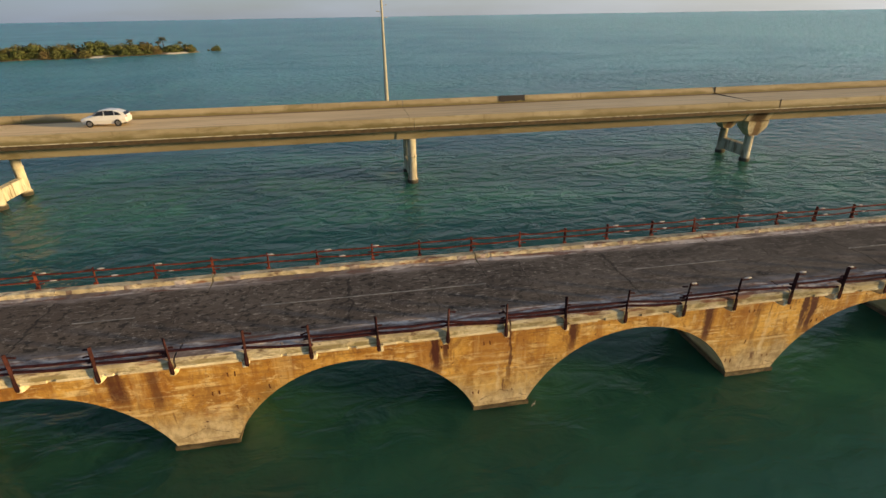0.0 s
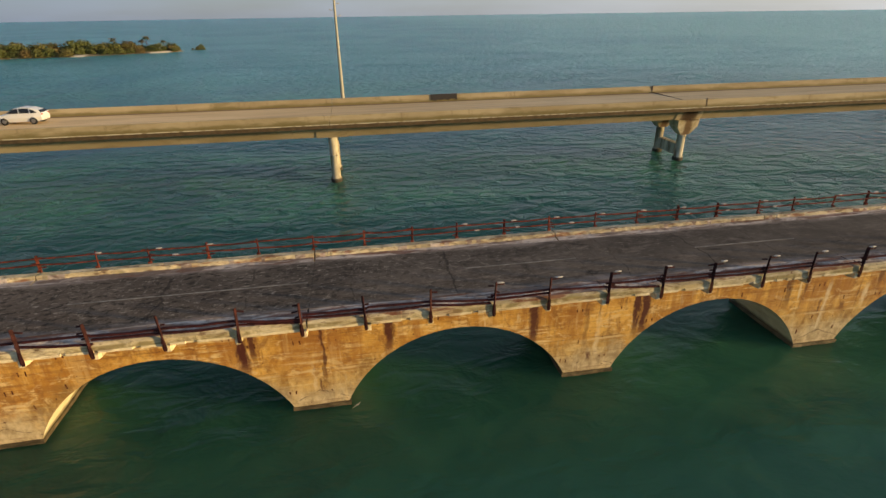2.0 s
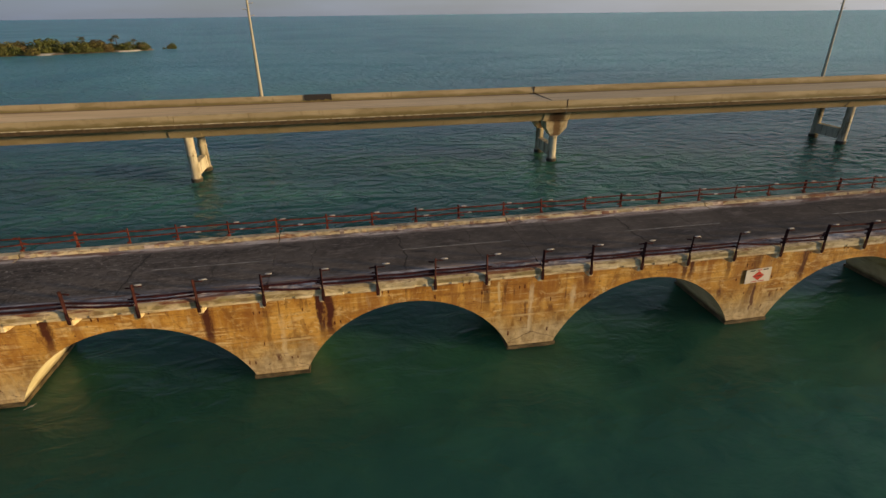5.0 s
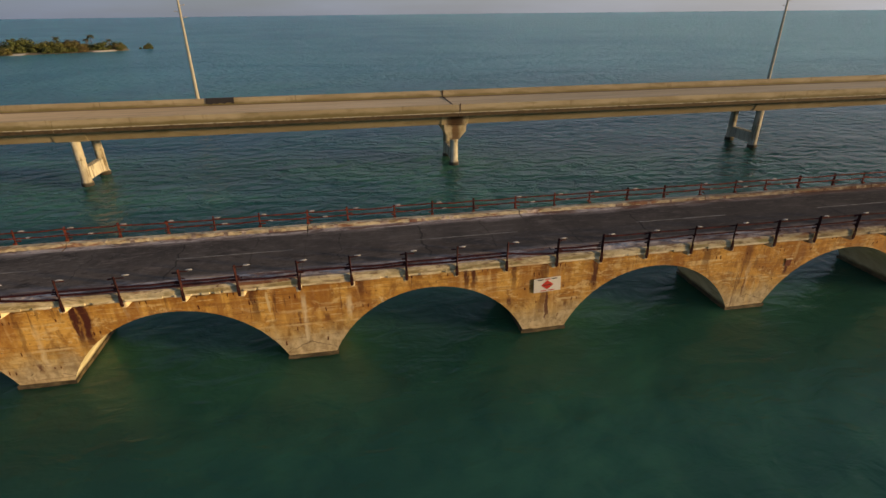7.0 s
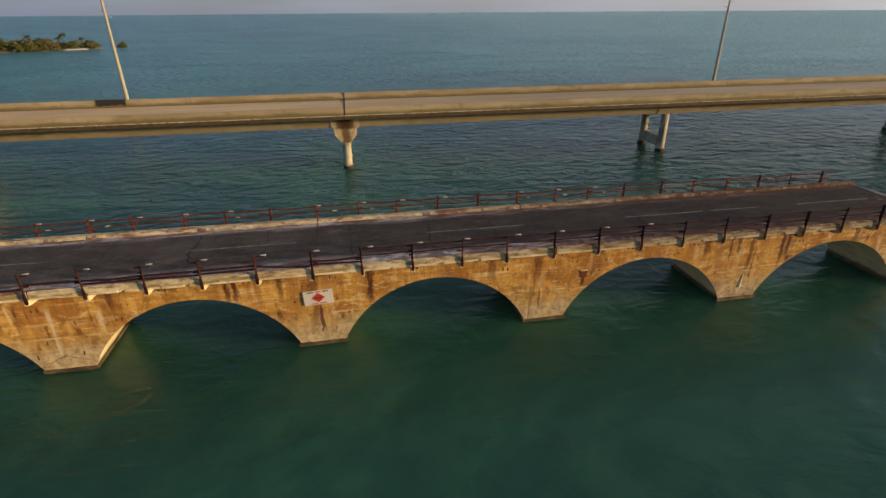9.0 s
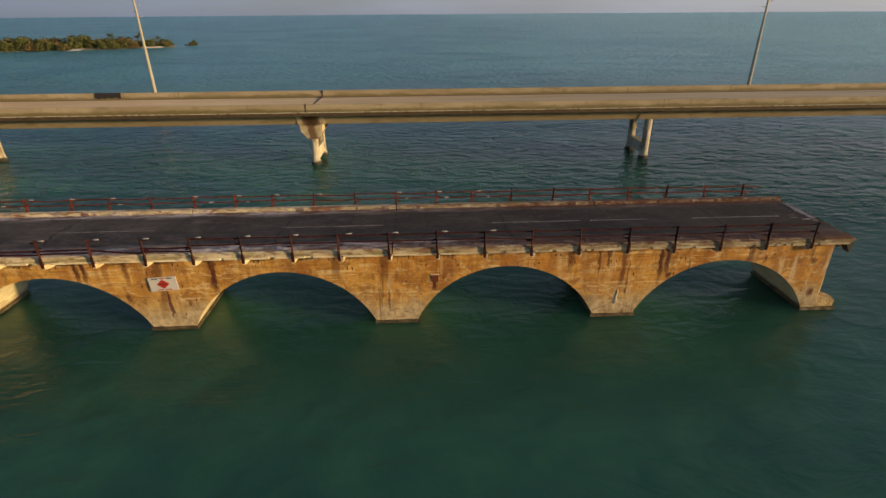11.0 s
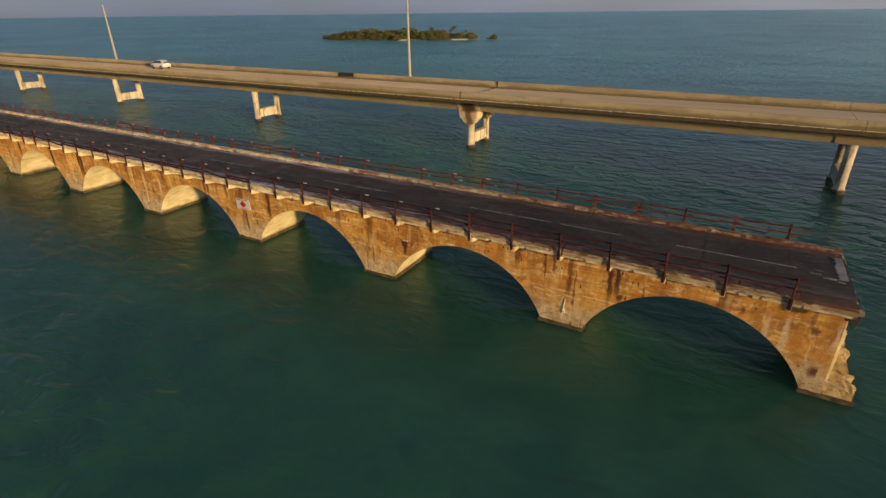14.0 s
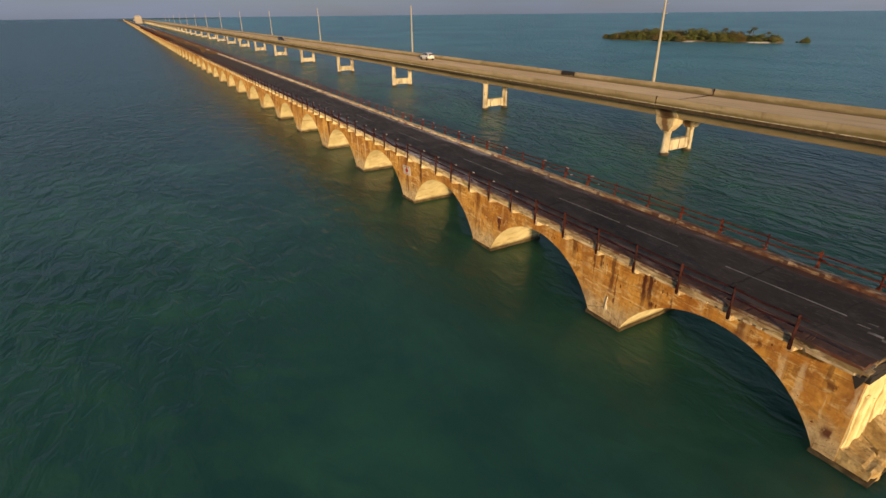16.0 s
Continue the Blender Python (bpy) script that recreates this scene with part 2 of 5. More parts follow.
    bands = m.math("MULTIPLY", m.ramp(m.noise(1.15, (1.0, 1.0, 0.07), 5, 0.65, 0.2), 0.56, 0.63), m.ramp(m.noise(0.45, (1, 1, 0.8), 3), 0.44, 0.56))
    c = m.mix(m.math("MULTIPLY", bands, 0.35), c, (0.70, 0.52, 0.24))
    # long streaks of rust and soot running down
    streak = m.noise(1.35, (1.0, 1.0, 0.10), 5, 0.65, 0.2)
    brk = m.noise(0.5, (1, 1, 0.5), 3)
    s = m.math("MULTIPLY", m.ramp(streak, 0.60, 0.68), m.ramp(brk, 0.50, 0.60))
    c = m.mix(m.math("MULTIPLY", s, 0.75), c, (0.080, 0.026, 0.010))
    thin = m.noise(5.0, (1.0, 1.0, 0.08), 4, 0.6)
    c = m.mix(m.math("MULTIPLY", m.ramp(thin, 0.61, 0.67), m.ramp(brk, 0.50, 0.62, 0.0, 0.6)), c, (0.12, 0.05, 0.022))
    # the broad rust runs below leaking joints, and lime runs beside them
    xx = m.math("ADD", m.axis(0), m.math("MULTIPLY", m.math("SUBTRACT", m.noise(2.4, (1, 1, 0.40), 6, 0.70), 0.5), 0.75))
    wet = m.noise(2.6, (1.0, 1.0, 0.16), 5, 0.65)
    for x, w, depth, power in ((-23.0, 0.5, 2.2, 0.8), (-9.8, 0.45, 2.4, 0.9), (-8.4, 0.3, 2.0, 0.7), (3.15, 0.30, 2.2, 1.0), (3.6, 0.16, 2.8, 0.9), (6.55, 0.11, 1.4, 0.85), (9.5, 0.26, 2.7, 0.95),
                               (16.3, 0.30, 2.0, 0.95), (19.0, 0.14, 1.6, 0.5), (21.55, 0.20, 2.0, 1.0), (21.95, 0.28, 1.9, 1.0), (29.9, 0.28, 2.5, 0.8), (35.3, 0.2, 3.2, 0.7), (40.9, 0.20, 3.0, 0.95), (41.35, 0.22, 3.1, 0.95), (43.6, 0.2, 2.9, 0.7), (45.4, 0.3, 1.5, 0.6), (48.4, 0.30, 2.3, 0.95), (55.3, 0.34, 3.0, 0.65),
                               (58.1, 0.3, 2.4, 0.55), (68.9, 0.25, 3.0, 0.7), (72.1, 0.13, 2.0, 0.7), (70.6, 0.10, 2.6, 0.8), (74.3, 0.15, 2.3, 0.95), (74.68, 0.2, 2.6, 0.95), (79.7, 0.25, 3.2, 0.7), (83.4, 0.14, 3.0, 0.6)):
        near = m.ramp(m.math("ABSOLUTE", m.math("SUBTRACT", xx, x)), 0.35 * w, 1.05 * w, power, 0.0)
        high = m.ramp(z, depth - 0.4, depth + 0.9)
        c = m.mix(m.math("MULTIPLY", m.math("MULTIPLY", near, high), m.ramp(wet, 0.32, 0.50, 0.7, 1.0)), c, (0.070, 0.013, 0.007))
    for x, w, lo, hi, power in ((6.0, 0.07, 1.0, 2.6, 0.6), (13.2, 0.07, 1.2, 3.0, 0.5), (19.65, 0.10, 1.0, 3.6, 0.6), (32.3, 0.12, 0.7, 3.9, 0.7), (34.6, 0.13, 2.2, 3.6, 0.7), (45.6, 0.10, 0.5, 2.2, 0.5), (58.4, 0.10, 0.8, 3.4, 0.55),
                                (59.0, 0.05, 0.6, 2.0, 0.6), (71.85, 0.07, 0.6, 1.8, 1.0), (71.90, 0.05, 0.7, 1.7, 1.0), (77.6, 0.10, 3.6, 4.6, 0.6), (81.7, 0.11, 2.2, 3.9, 0.75), (82.5, 0.10, 1.2, 3.9, 0.5), (68.2, 0.12, 3.4, 4.5, 0.5), (84.45, 0.10, 2.6, 4.1, 0.6)):
        near = m.ramp(m.math("ABSOLUTE", m.math("SUBTRACT", xx, x)), 0.2 * w, 1.6 * w, power, 0.0)
        span = m.math("MULTIPLY", m.ramp(z, lo - 0.3, lo + 0.5), m.ramp(z, hi - 0.5, hi + 0.3, 1.0, 0.0))
        c = m.mix(m.math("MULTIPLY", m.math("MULTIPLY", near, span), m.ramp(wet, 0.36, 0.60, 1.0, 0.35)), c, (0.78, 0.68, 0.47))
    # short dark runs below the niche, the sign and old ties
    for x, w, lo, hi, power in ((60.98, 0.20, 2.2, 3.1, 1.0), (45.65, 0.08, 0.8, 2.6, 0.9), (43.4, 0.17, 1.9, 2.4, 0.8), (43.2, 0.18, 1.2, 1.5, 0.75), (46.8, 0.10, 1.5, 1.8, 0.7), (32.0, 0.09, 2.0, 2.9, 0.7), (33.4, 0.12, 2.2, 2.6, 0.7),
                                (58.3, 0.07, 0.9, 2.2, 0.7), (72.4, 0.07, 1.5, 3.8, 0.75), (6.3, 0.09, 0.9, 1.6, 0.7), (19.3, 0.12, 0.9, 1.3, 0.8), (82.9, 0.16, 0.9, 1.3, 0.85), (83.6, 0.14, 3.2, 3.6, 0.85), (84.0, 0.22, 1.0, 1.5, 0.95), (71.2, 0.10, 3.4, 4.6, 0.8), (74.9, 0.22, 2.5, 2.9, 0.9), (80.6, 0.12, 3.5, 3.8, 0.8), (76.0, 0.08, 3.0, 3.7, 0.7)):
        near = m.ramp(m.math("ABSOLUTE", m.math("SUBTRACT", xx, x)), 0.5 * w, 1.1 * w, power, 0.0)
        span = m.math("MULTIPLY", m.ramp(z, lo - 0.2, lo + 0.2), m.ramp(z, hi - 0.15, hi + 0.15, 1.0, 0.0))
        c = m.mix(m.math("MULTIPLY", near, span), c, (0.085, 0.018, 0.009))
    # lift lines every 0.9 m, broken and a little wavy
    lift = m.math("ADD", z, m.math("MULTIPLY", m.noise(0.8, (1, 1, 0), 4, 0.6), 0.14))
    lift = m.math("ABSOLUTE", m.math("SUBTRACT", m.math("FLOORED_MODULO", lift, 0.9), 0.45))
    lift = m.math("MULTIPLY", m.ramp(lift, 0.008, 0.045, 1.0, 0.0), m.ramp(m.noise(1.1, (1, 1, 2.0), 4, 0.6), 0.46, 0.60, 0.0, 0.42))
    c = m.mix(lift, c, (0.15, 0.065, 0.022))
    # cold joints between pours, the lowest rising to the middle of each pier
    pour = m.math("ABSOLUTE", m.math("SUBTRACT", m.math("ADD", z, m.math("MULTIPLY", m.noise(0.5, (1, 1, 0), 3), 0.35)), 2.25))
    c = m.mix(m.math("MULTIPLY", m.ramp(pour, 0.02, 0.09, 1.0, 0.0), m.ramp(m.noise(0.7, (1, 1, 0), 3), 0.45, 0.6, 0.0, 0.8)), c, (0.66, 0.50, 0.26))
    u = m.math("ABSOLUTE", m.math("SUBTRACT", m.math("FLOORED_MODULO", m.math("SUBTRACT", m.axis(0), 44.3), 13.13), 1.28))
    vee = m.math("ADD", m.math("MULTIPLY", u, 0.42), m.math("MULTIPLY", m.noise(1.6, (1, 1, 1), 5, 0.65), 0.35))
    vee = m.math("ABSOLUTE", m.math("SUBTRACT", m.math("ADD", z, vee), 1.15))
    c = m.mix(m.math("MULTIPLY", m.ramp(vee, 0.008, 0.04, 0.75, 0.0), m.ramp(wet, 0.40, 0.55)), c, (0.09, 0.055, 0.03))
    # spalled spots and rust from the form ties
    spots = m.noise(6.0, (1, 1, 0.8), 4, 0.55)
    c = m.mix(m.ramp(spots, 0.655, 0.69, 0.0, 0.9), c, (0.085, 0.024, 0.012))
    m.colour(c)
    m.bump(m.noise(2.5, (1, 1, 1), 7, 0.65), 0.4, 0.04)
    m.bump(boards, 0.55, 0.035)
    return m.m


def make_soffit():
    m = Mat("pale_arch_soffit", rough=0.85, chalky=0.4)
    n1 = m.noise(0.7, (1, 1, 1), 6, 0.6, 0.4)
    c = m.mix(m.ramp(n1, 0.35, 0.7), (0.57, 0.51, 0.30), (0.74, 0.69, 0.47))
    n2 = m.noise(2.2, (1, 0.3, 1), 5, 0.6)
    c = m.mix(m.ramp(n2, 0.52, 0.68, 0.0, 0.6), c, (0.36, 0.26, 0.12))
    tide = m.math("ADD", m.axis(2), m.math("MULTIPLY", m.noise(1.1, (1, 1, 1), 5, 0.65), 0.6))
    c = m.mix(m.ramp(tide, 0.50, 0.85, 0.85, 0.0), c, (0.13, 0.095, 0.045))
    m.colour(c)
    m.bump(n2, 0.4, 0.03)
    return m.m


def make_rubble():
    m = Mat("broken_concrete", rough=0.95)
    n1 = m.noise(1.8, (1, 1, 1), 7, 0.68)
    c = m.mix(m.ramp(n1, 0.35, 0.66), (0.29, 0.190, 0.075), (0.56, 0.43, 0.205))
    n2 = m.noise(5.0, (1, 1, 1), 5, 0.65)
    c = m.mix(m.ramp(n2, 0.55, 0.72, 0.0, 0.7), c, (0.14, 0.085, 0.045))
    m.colour(c)
    m.bump(m.noise(3.5, (1, 1, 1), 8, 0.7), 0.7, 0.09)
    return m.m


def make_end_wall():
    m = Mat("sunlit_broken_wall", rough=0.92, chalky=0.5)
    n1 = m.noise(0.8, (1, 1, 0.8), 7, 0.68)
    # yellow broken concrete, lightened so that the sunlit look is in the colour
    c = m.mix(m.ramp(n1, 0.34, 0.66), (0.70, 0.59, 0.28), (0.88, 0.81, 0.50))
    n2 = m.noise(2.6, (1, 1, 0.9), 6, 0.7)
    c = m.mix(m.ramp(n2, 0.56, 0.70, 0.0, 0.5), c, (0.45, 0.31, 0.12))
    m.colour(c)
    m.bump(m.noise(3.0, (1, 1, 0.7), 7, 0.7), 0.35, 0.04)
    return m.m


def make_footing():
    m = Mat("wet_tidal_concrete", rough=0.55)
    n1 = m.noise(1.6, (1, 1, 2), 6, 0.65, 0.4)
    c = m.mix(m.ramp(n1, 0.35, 0.7), (0.050, 0.040, 0.024), (0.165, 0.130, 0.072))
    m.colour(c)
    m.bump(m.noise(4, (1, 1, 1), 6, 0.65), 0.8, 0.05)
    return m.m


def make_kerb():
    m = Mat("weathered_kerb_concrete", rough=0.9, chalky=0.5)
    n1 = m.noise(0.9, (0.7, 1, 1.4), 6, 0.68, 0.5)
    c = m.mix(m.ramp(n1, 0.34, 0.64), (0.66, 0.54, 0.30), (0.91, 0.82, 0.58))
    # shade of the angle over the lip painted in, with green-brown growth on the riser
    grow = m.noise(1.3, (0.5, 1, 1.0), 6, 0.7, 0.5)
    riser = m.math("MULTIPLY", m.ramp(m.axis(2), 5.03, 5.06), m.ramp(m.axis(2), 5.20, 5.30, 1.0, 0.0))
    c = m.mix(m.math("MULTIPLY", riser, m.ramp(grow, 0.42, 0.58, 0.25, 0.9)), c, (0.26, 0.21, 0.085))
    # the ledge above the lip is greyer and more stained than the lip
    n2 = m.noise(2.8, (0.4, 1.2, 1.8), 7, 0.72, 0.6)
    ledge = m.ramp(m.axis(2), 5.20, 5.30)
    c = m.mix(m.math("MULTIPLY", ledge, m.ramp(n1, 0.36, 0.58, 0.95, 0.45)), c, (0.40, 0.34, 0.22))
    c = m.mix(m.math("MULTIPLY", m.ramp(n2, 0.52, 0.62, 0.0, 0.85), m.ramp(ledge, 0.0, 1.0, 0.55, 1.0)), c, (0.15, 0.080, 0.045))
    n3 = m.noise(1.5, (0.3, 1, 1.2), 5, 0.65)
    c = m.mix(m.math("MULTIPLY", m.ramp(n3, 0.54, 0.64, 0.0, 0.85), m.ramp(ledge, 0.0, 1.0, 0.4, 1.0)), c, (0.20, 0.062, 0.028))
    n4 = m.noise(1.1, (0.35, 1, 2.0), 5, 0.65)
    c = m.mix(m.ramp(n4, 0.58, 0.68, 0.0, 0.6), c, (0.30, 0.27, 0.09))
    # rust and soot lie thickest near the broken end
    end = m.ramp(m.math("ADD", m.axis(0), m.math("MULTIPLY", m.noise(0.3, (1, 1, 1), 4), 16.0)), 58.0, 82.0, 0.0, 0.92)
    end = m.math("MULTIPLY", m.math("MULTIPLY", end, m.ramp(n2, 0.36, 0.54, 0.35, 1.0)), m.ramp(ledge, 0.0, 1.0, 0.42, 1.0))
    c = m.mix(end, c, (0.110, 0.038, 0.017))
    gaps = m.math("MULTIPLY", m.ramp(m.noise(1.9, (0.5, 1, 1.5), 4, 0.6), 0.60, 0.64), m.ramp(m.axis(0), 62.0, 76.0, 0.25, 1.0))
    c = m.mix(m.math("MULTIPLY", gaps, 0.9), c, (0.045, 0.028, 0.018))
    m.colour(c)
    m.bump(n2, 0.7, 0.05)
    return m.m


def make_strip():
    # kerb top: its greyer skylit tone is put into the colour, under real stains
    m = Mat("skylit_stained_strip", rough=0.92)
    n1 = m.noise(0.9, (0.4, 1.6, 1), 6, 0.68, 0.6)
    c = m.mix(m.ramp(n1, 0.42, 0.60), (0.19, 0.14, 0.115), (0.60, 0.52, 0.46))
    n2 = m.noise(4.0, (0.5, 1, 1), 6, 0.7)
    c = m.mix(m.ramp(n2, 0.5, 0.64, 0.0, 0.7), c, (0.10, 0.065, 0.05))
    n3 = m.noise(1.2, (0.3, 1.8, 1), 5, 0.65, 0.5)
    c = m.mix(m.ramp(n3, 0.52, 0.62, 0.0, 0.8), c, (0.16, 0.055, 0.030))
    end = m.ramp(m.math("ADD", m.axis(0), m.math("MULTIPLY", m.noise(0.3, (1, 1, 1), 4), 16.0)), 58.0, 78.0, 0.0, 0.92)
    c = m.mix(m.math("MULTIPLY", end, m.ramp(n1, 0.5, 0.7, 1.0, 0.8)), c, (0.080, 0.030, 0.015))
    m.colour(c)
    m.bump(n2, 0.6, 0.03)
    return m.m


def make_asphalt():
    m = Mat("worn_asphalt", rough=0.95)
    m.b.inputs["Specular IOR Level"].default_value = 0.25
    n1 = m.noise(0.25, (1, 1, 1), 6, 0.65, 0.3)
    c = m.mix(m.ramp(n1, 0.35, 0.66), (0.074, 0.060, 0.049), (0.135, 0.110, 0.088))
    n2 = m.noise(1.8, (0.35, 1.2, 1), 8, 0.74, 0.6)
    fresh = m.ramp(m.axis(0), 25.0, 75.0, 1.0, 0.35)
    c = m.mix(m.ramp(m.axis(0), 20.0, 75.0), c, m.mix(m.ramp(n1, 0.35, 0.66), (0.042, 0.033, 0.027), (0.062, 0.049, 0.040)))
    c = m.mix(m.math("MULTIPLY", m.ramp(n2, 0.50, 0.70, 0.0, 0.7), fresh), c, (0.22, 0.175, 0.145))
    dark = m.noise(1.0, (0.5, 1.0, 1), 6, 0.7, 0.6)
    c = m.mix(m.math("MULTIPLY", m.ramp(dark, 0.54, 0.68, 0.0, 0.75), fresh), c, (0.032, 0.024, 0.020))
    # grit and bleached chips, thickest on the older stretch
    old = m.ramp(m.math("ADD", m.axis(0), m.math("MULTIPLY", n1, 30.0)), 14.0, 46.0, 1.0, 0.15)
    specks = m.noise(5.5, (0.55, 1.3, 1), 8, 0.78, 0.5)
    c = m.mix(m.math("MULTIPLY", m.ramp(specks, 0.55, 0.63), old), c, (0.38, 0.33, 0.27))
    c = m.mix(m.ramp(m.axis(0), -75.0, 20.0, 0.85, 0.0), c, (0.180, 0.115, 0.070))
    tar = m.noise(3.0, (0.8, 1.2, 1), 6, 0.72, 0.4)
    c = m.mix(m.math("MULTIPLY", m.ramp(tar, 0.515, 0.60, 0.0, 0.88), old), c, (0.028, 0.023, 0.017))
    # tarred joints between the road panels and cracks halfway
    jx = m.math("ADD", m.axis(0), m.math("MULTIPLY", m.math("SUBTRACT", m.noise(0.7, (1, 1, 1), 5, 0.6), 0.5), 1.1))
    for off, wide, power in ((6.56, 0.055, 0.65), (1.9, 0.035, 0.5), (10.4, 0.035, 0.45)):
        gap = m.math("ABSOLUTE", m.math("SUBTRACT", m.math("FLOORED_MODULO", m.math("SUBTRACT", jx, 78.4 + off), 13.13), 6.565))
        c = m.mix(m.ramp(gap, wide * 0.5, wide * 1.3, power, 0.0), c, (0.020, 0.016, 0.013))
    # lime and sand washed against both kerbs
    yy = m.math("ABSOLUTE", m.math("SUBTRACT", m.axis(1), 19.95))
    edge = m.math("ADD", yy, m.math("MULTIPLY", m.math("SUBTRACT", m.noise(0.8, (0.5, 1, 1), 6, 0.7), 0.5), 1.9))
    c = m.mix(m.math("MULTIPLY", m.ramp(edge, 1.9, 2.6, 0.0, 0.85), m.ramp(m.axis(0), 50.0, 74.0, 1.0, 0.25)), c, (0.33, 0.27, 0.235))
    m.colour(c)
    m.bump(m.noise(18, (1, 1, 1), 3), 0.5, 0.012)
    return m.m


def make_rust(name, base, dark):
    m = Mat(name, rough=0.92)
    m.b.inputs["Specular IOR Level"].default_value = 0.15
    n1 = m.noise(3.5, (1, 1, 1), 6, 0.65)
    c = m.mix(m.ramp(n1, 0.35, 0.68), dark, base)
    m.colour(c)
    m.bump(n1, 0.5, 0.01)
    return m.m


def make_new_concrete():
    m = Mat("highway_concrete", rough=0.85, chalky=0.25)
    n1 = m.noise(0.25, (0.5, 1, 1.5), 6, 0.6, 0.4)
    c = m.mix(m.ramp(n1, 0.32, 0.7), (0.335, 0.275, 0.165), (0.455, 0.385, 0.250))
    n2 = m.noise(0.8, (0.35, 1, 1.2), 6, 0.66, 0.6)
    c = m.mix(m.ramp(n2, 0.50, 0.68, 0.0, 0.65), c, (0.20, 0.165, 0.075))
    n3 = m.noise(1.6, (1, 1, 0.12), 4, 0.6)
    c = m.mix(m.ramp(n3, 0.58, 0.72, 0.0, 0.5), c, (0.17, 0.13, 0.065))
    # green-brown growth creeping up the outer face of the parapet
    creep = m.math("ADD", m.axis(2), m.math("MULTIPLY", m.math("SUBTRACT", m.noise(0.9, (0.35, 1, 1), 6, 0.68), 0.5), 0.9))
    c = m.mix(m.math("MULTIPLY", m.ramp(creep, 6.98, 7.36, 0.85, 0.0), m.ramp(m.axis(2), 6.84, 6.87)), c, (0.15, 0.125, 0.042))
    m.colour(c)
    m.bump(n2, 0.25, 0.02)
    return m.m


def make_highway_road():
    m = Mat("highway_road_concrete", rough=0.85, chalky=0.2)
    n1 = m.noise(0.15, (0.3, 1.2, 1), 6, 0.6)
    c = m.mix(m.ramp(n1, 0.35, 0.7), (0.58, 0.430, 0.235), (0.70, 0.535, 0.315))
    n2 = m.noise(1.2, (0.08, 1.6, 1), 5, 0.6)
    c = m.mix(m.ramp(n2, 0.50, 0.66, 0.0, 0.7), c, (0.40, 0.29, 0.17))
    gutter = m.math("ABSOLUTE", m.math("SUBTRACT", m.axis(1), 56.35))
    gutter = m.math("ADD", gutter, m.math("MULTIPLY", m.noise(0.6, (0.2, 1, 1), 4), 0.5))
    far_edge = m.math("ADD", m.axis(1), m.math("MULTIPLY", m.noise(0.5, (0.15, 1, 1), 4), 0.6))
    c = m.mix(m.ramp(far_edge, 61.05, 61.55, 0.0, 0.85), c, (0.13, 0.075, 0.045))
    c = m.mix(m.ramp(gutter, 5.15, 5.55, 0.0, 0.7), c, (0.17, 0.115, 0.065))
    m.colour(c)
    return m.m


def make_column_concrete():
    m = Mat("column_concrete", rough=0.85, chalky=0.4)
    n1 = m.noise(0.9, (1, 1, 0.4), 6, 0.65, 0.4)
    c = m.mix(m.ramp(n1, 0.35, 0.66), (0.50, 0.46, 0.35), (0.74, 0.71, 0.58))
    n2 = m.noise(2.2, (1, 1, 0.12), 5, 0.65)
    c = m.mix(m.ramp(n2, 0.50, 0.62, 0.0, 0.85), c, (0.17, 0.13, 0.065))
    tide = m.math("ADD", m.axis(2), m.math("MULTIPLY", m.noise(1.5, (1, 1, 1), 4), 0.5))
    c = m.mix(m.ramp(tide, 0.55, 0.80, 0.95, 0.0), c, (0.030, 0.026, 0.018))
    m.colour(c)
    m.bump(n1, 0.3, 0.02)
    return m.m


def plain(name, c, rough=0.6, metal=0.0, vary=0.15):
    m = Mat(name, rough, metal)
    n1 = m.noise(2.0, (1, 1, 1), 5, 0.6)
    m.colour(m.mix(m.ramp(n1, 0.35, 0.7), tuple(v * (1 - vary) for v in c), c))
    return m.m


WATER = make_water()
OLD = make_old_concrete()
SOFFIT = make_soffit()
FOOT = make_footing()
KERB = make_kerb()
STRIP = make_strip()
ASPHALT = make_asphalt()
RUST_DARK = make_rust("dark_rusted_steel", (0.072, 0.024, 0.022), (0.028, 0.011, 0.011))
RUST_RED = make_rust("red_rusted_steel", (0.200, 0.050, 0.028), (0.050, 0.015, 0.012))
NEWC = make_new_concrete()
NEWROAD = make_highway_road()
PALE = make_column_concrete()


def make_cap():
    m = Mat("rust_stained_cap", rough=0.88, chalky=0.4)
    n1 = m.noise(1.4, (1, 1, 0.6), 6, 0.68, 0.4)
    c = m.mix(m.ramp(n1, 0.35, 0.65), (0.46, 0.38, 0.22), (0.70, 0.62, 0.44))
    # a brown run from the joint down the middle
    off = m.math("ABSOLUTE", m.math("SUBTRACT", m.math("FLOORED_MODULO", m.math("SUBTRACT", m.axis(0), 26.9), 41.1), 20.55))
    off = m.math("ADD", off, m.math("MULTIPLY", m.math("SUBTRACT", n1, 0.5), 0.9))
    c = m.mix(m.ramp(off, 0.25, 0.75, 0.9, 0.0), c, (0.15, 0.080, 0.035))
    # soaked brown above the bearing, where the joint leaks
    leak = m.math("MULTIPLY", m.ramp(off, 0.7, 1.5, 1.0, 0.0), m.ramp(m.math("ADD", m.axis(2), n1), 5.2, 5.6))
    c = m.mix(m.math("MULTIPLY", leak, 0.9), c, (0.055, 0.028, 0.014))
    m.colour(c)
    m.bump(n1, 0.4, 0.03)
    return m.m


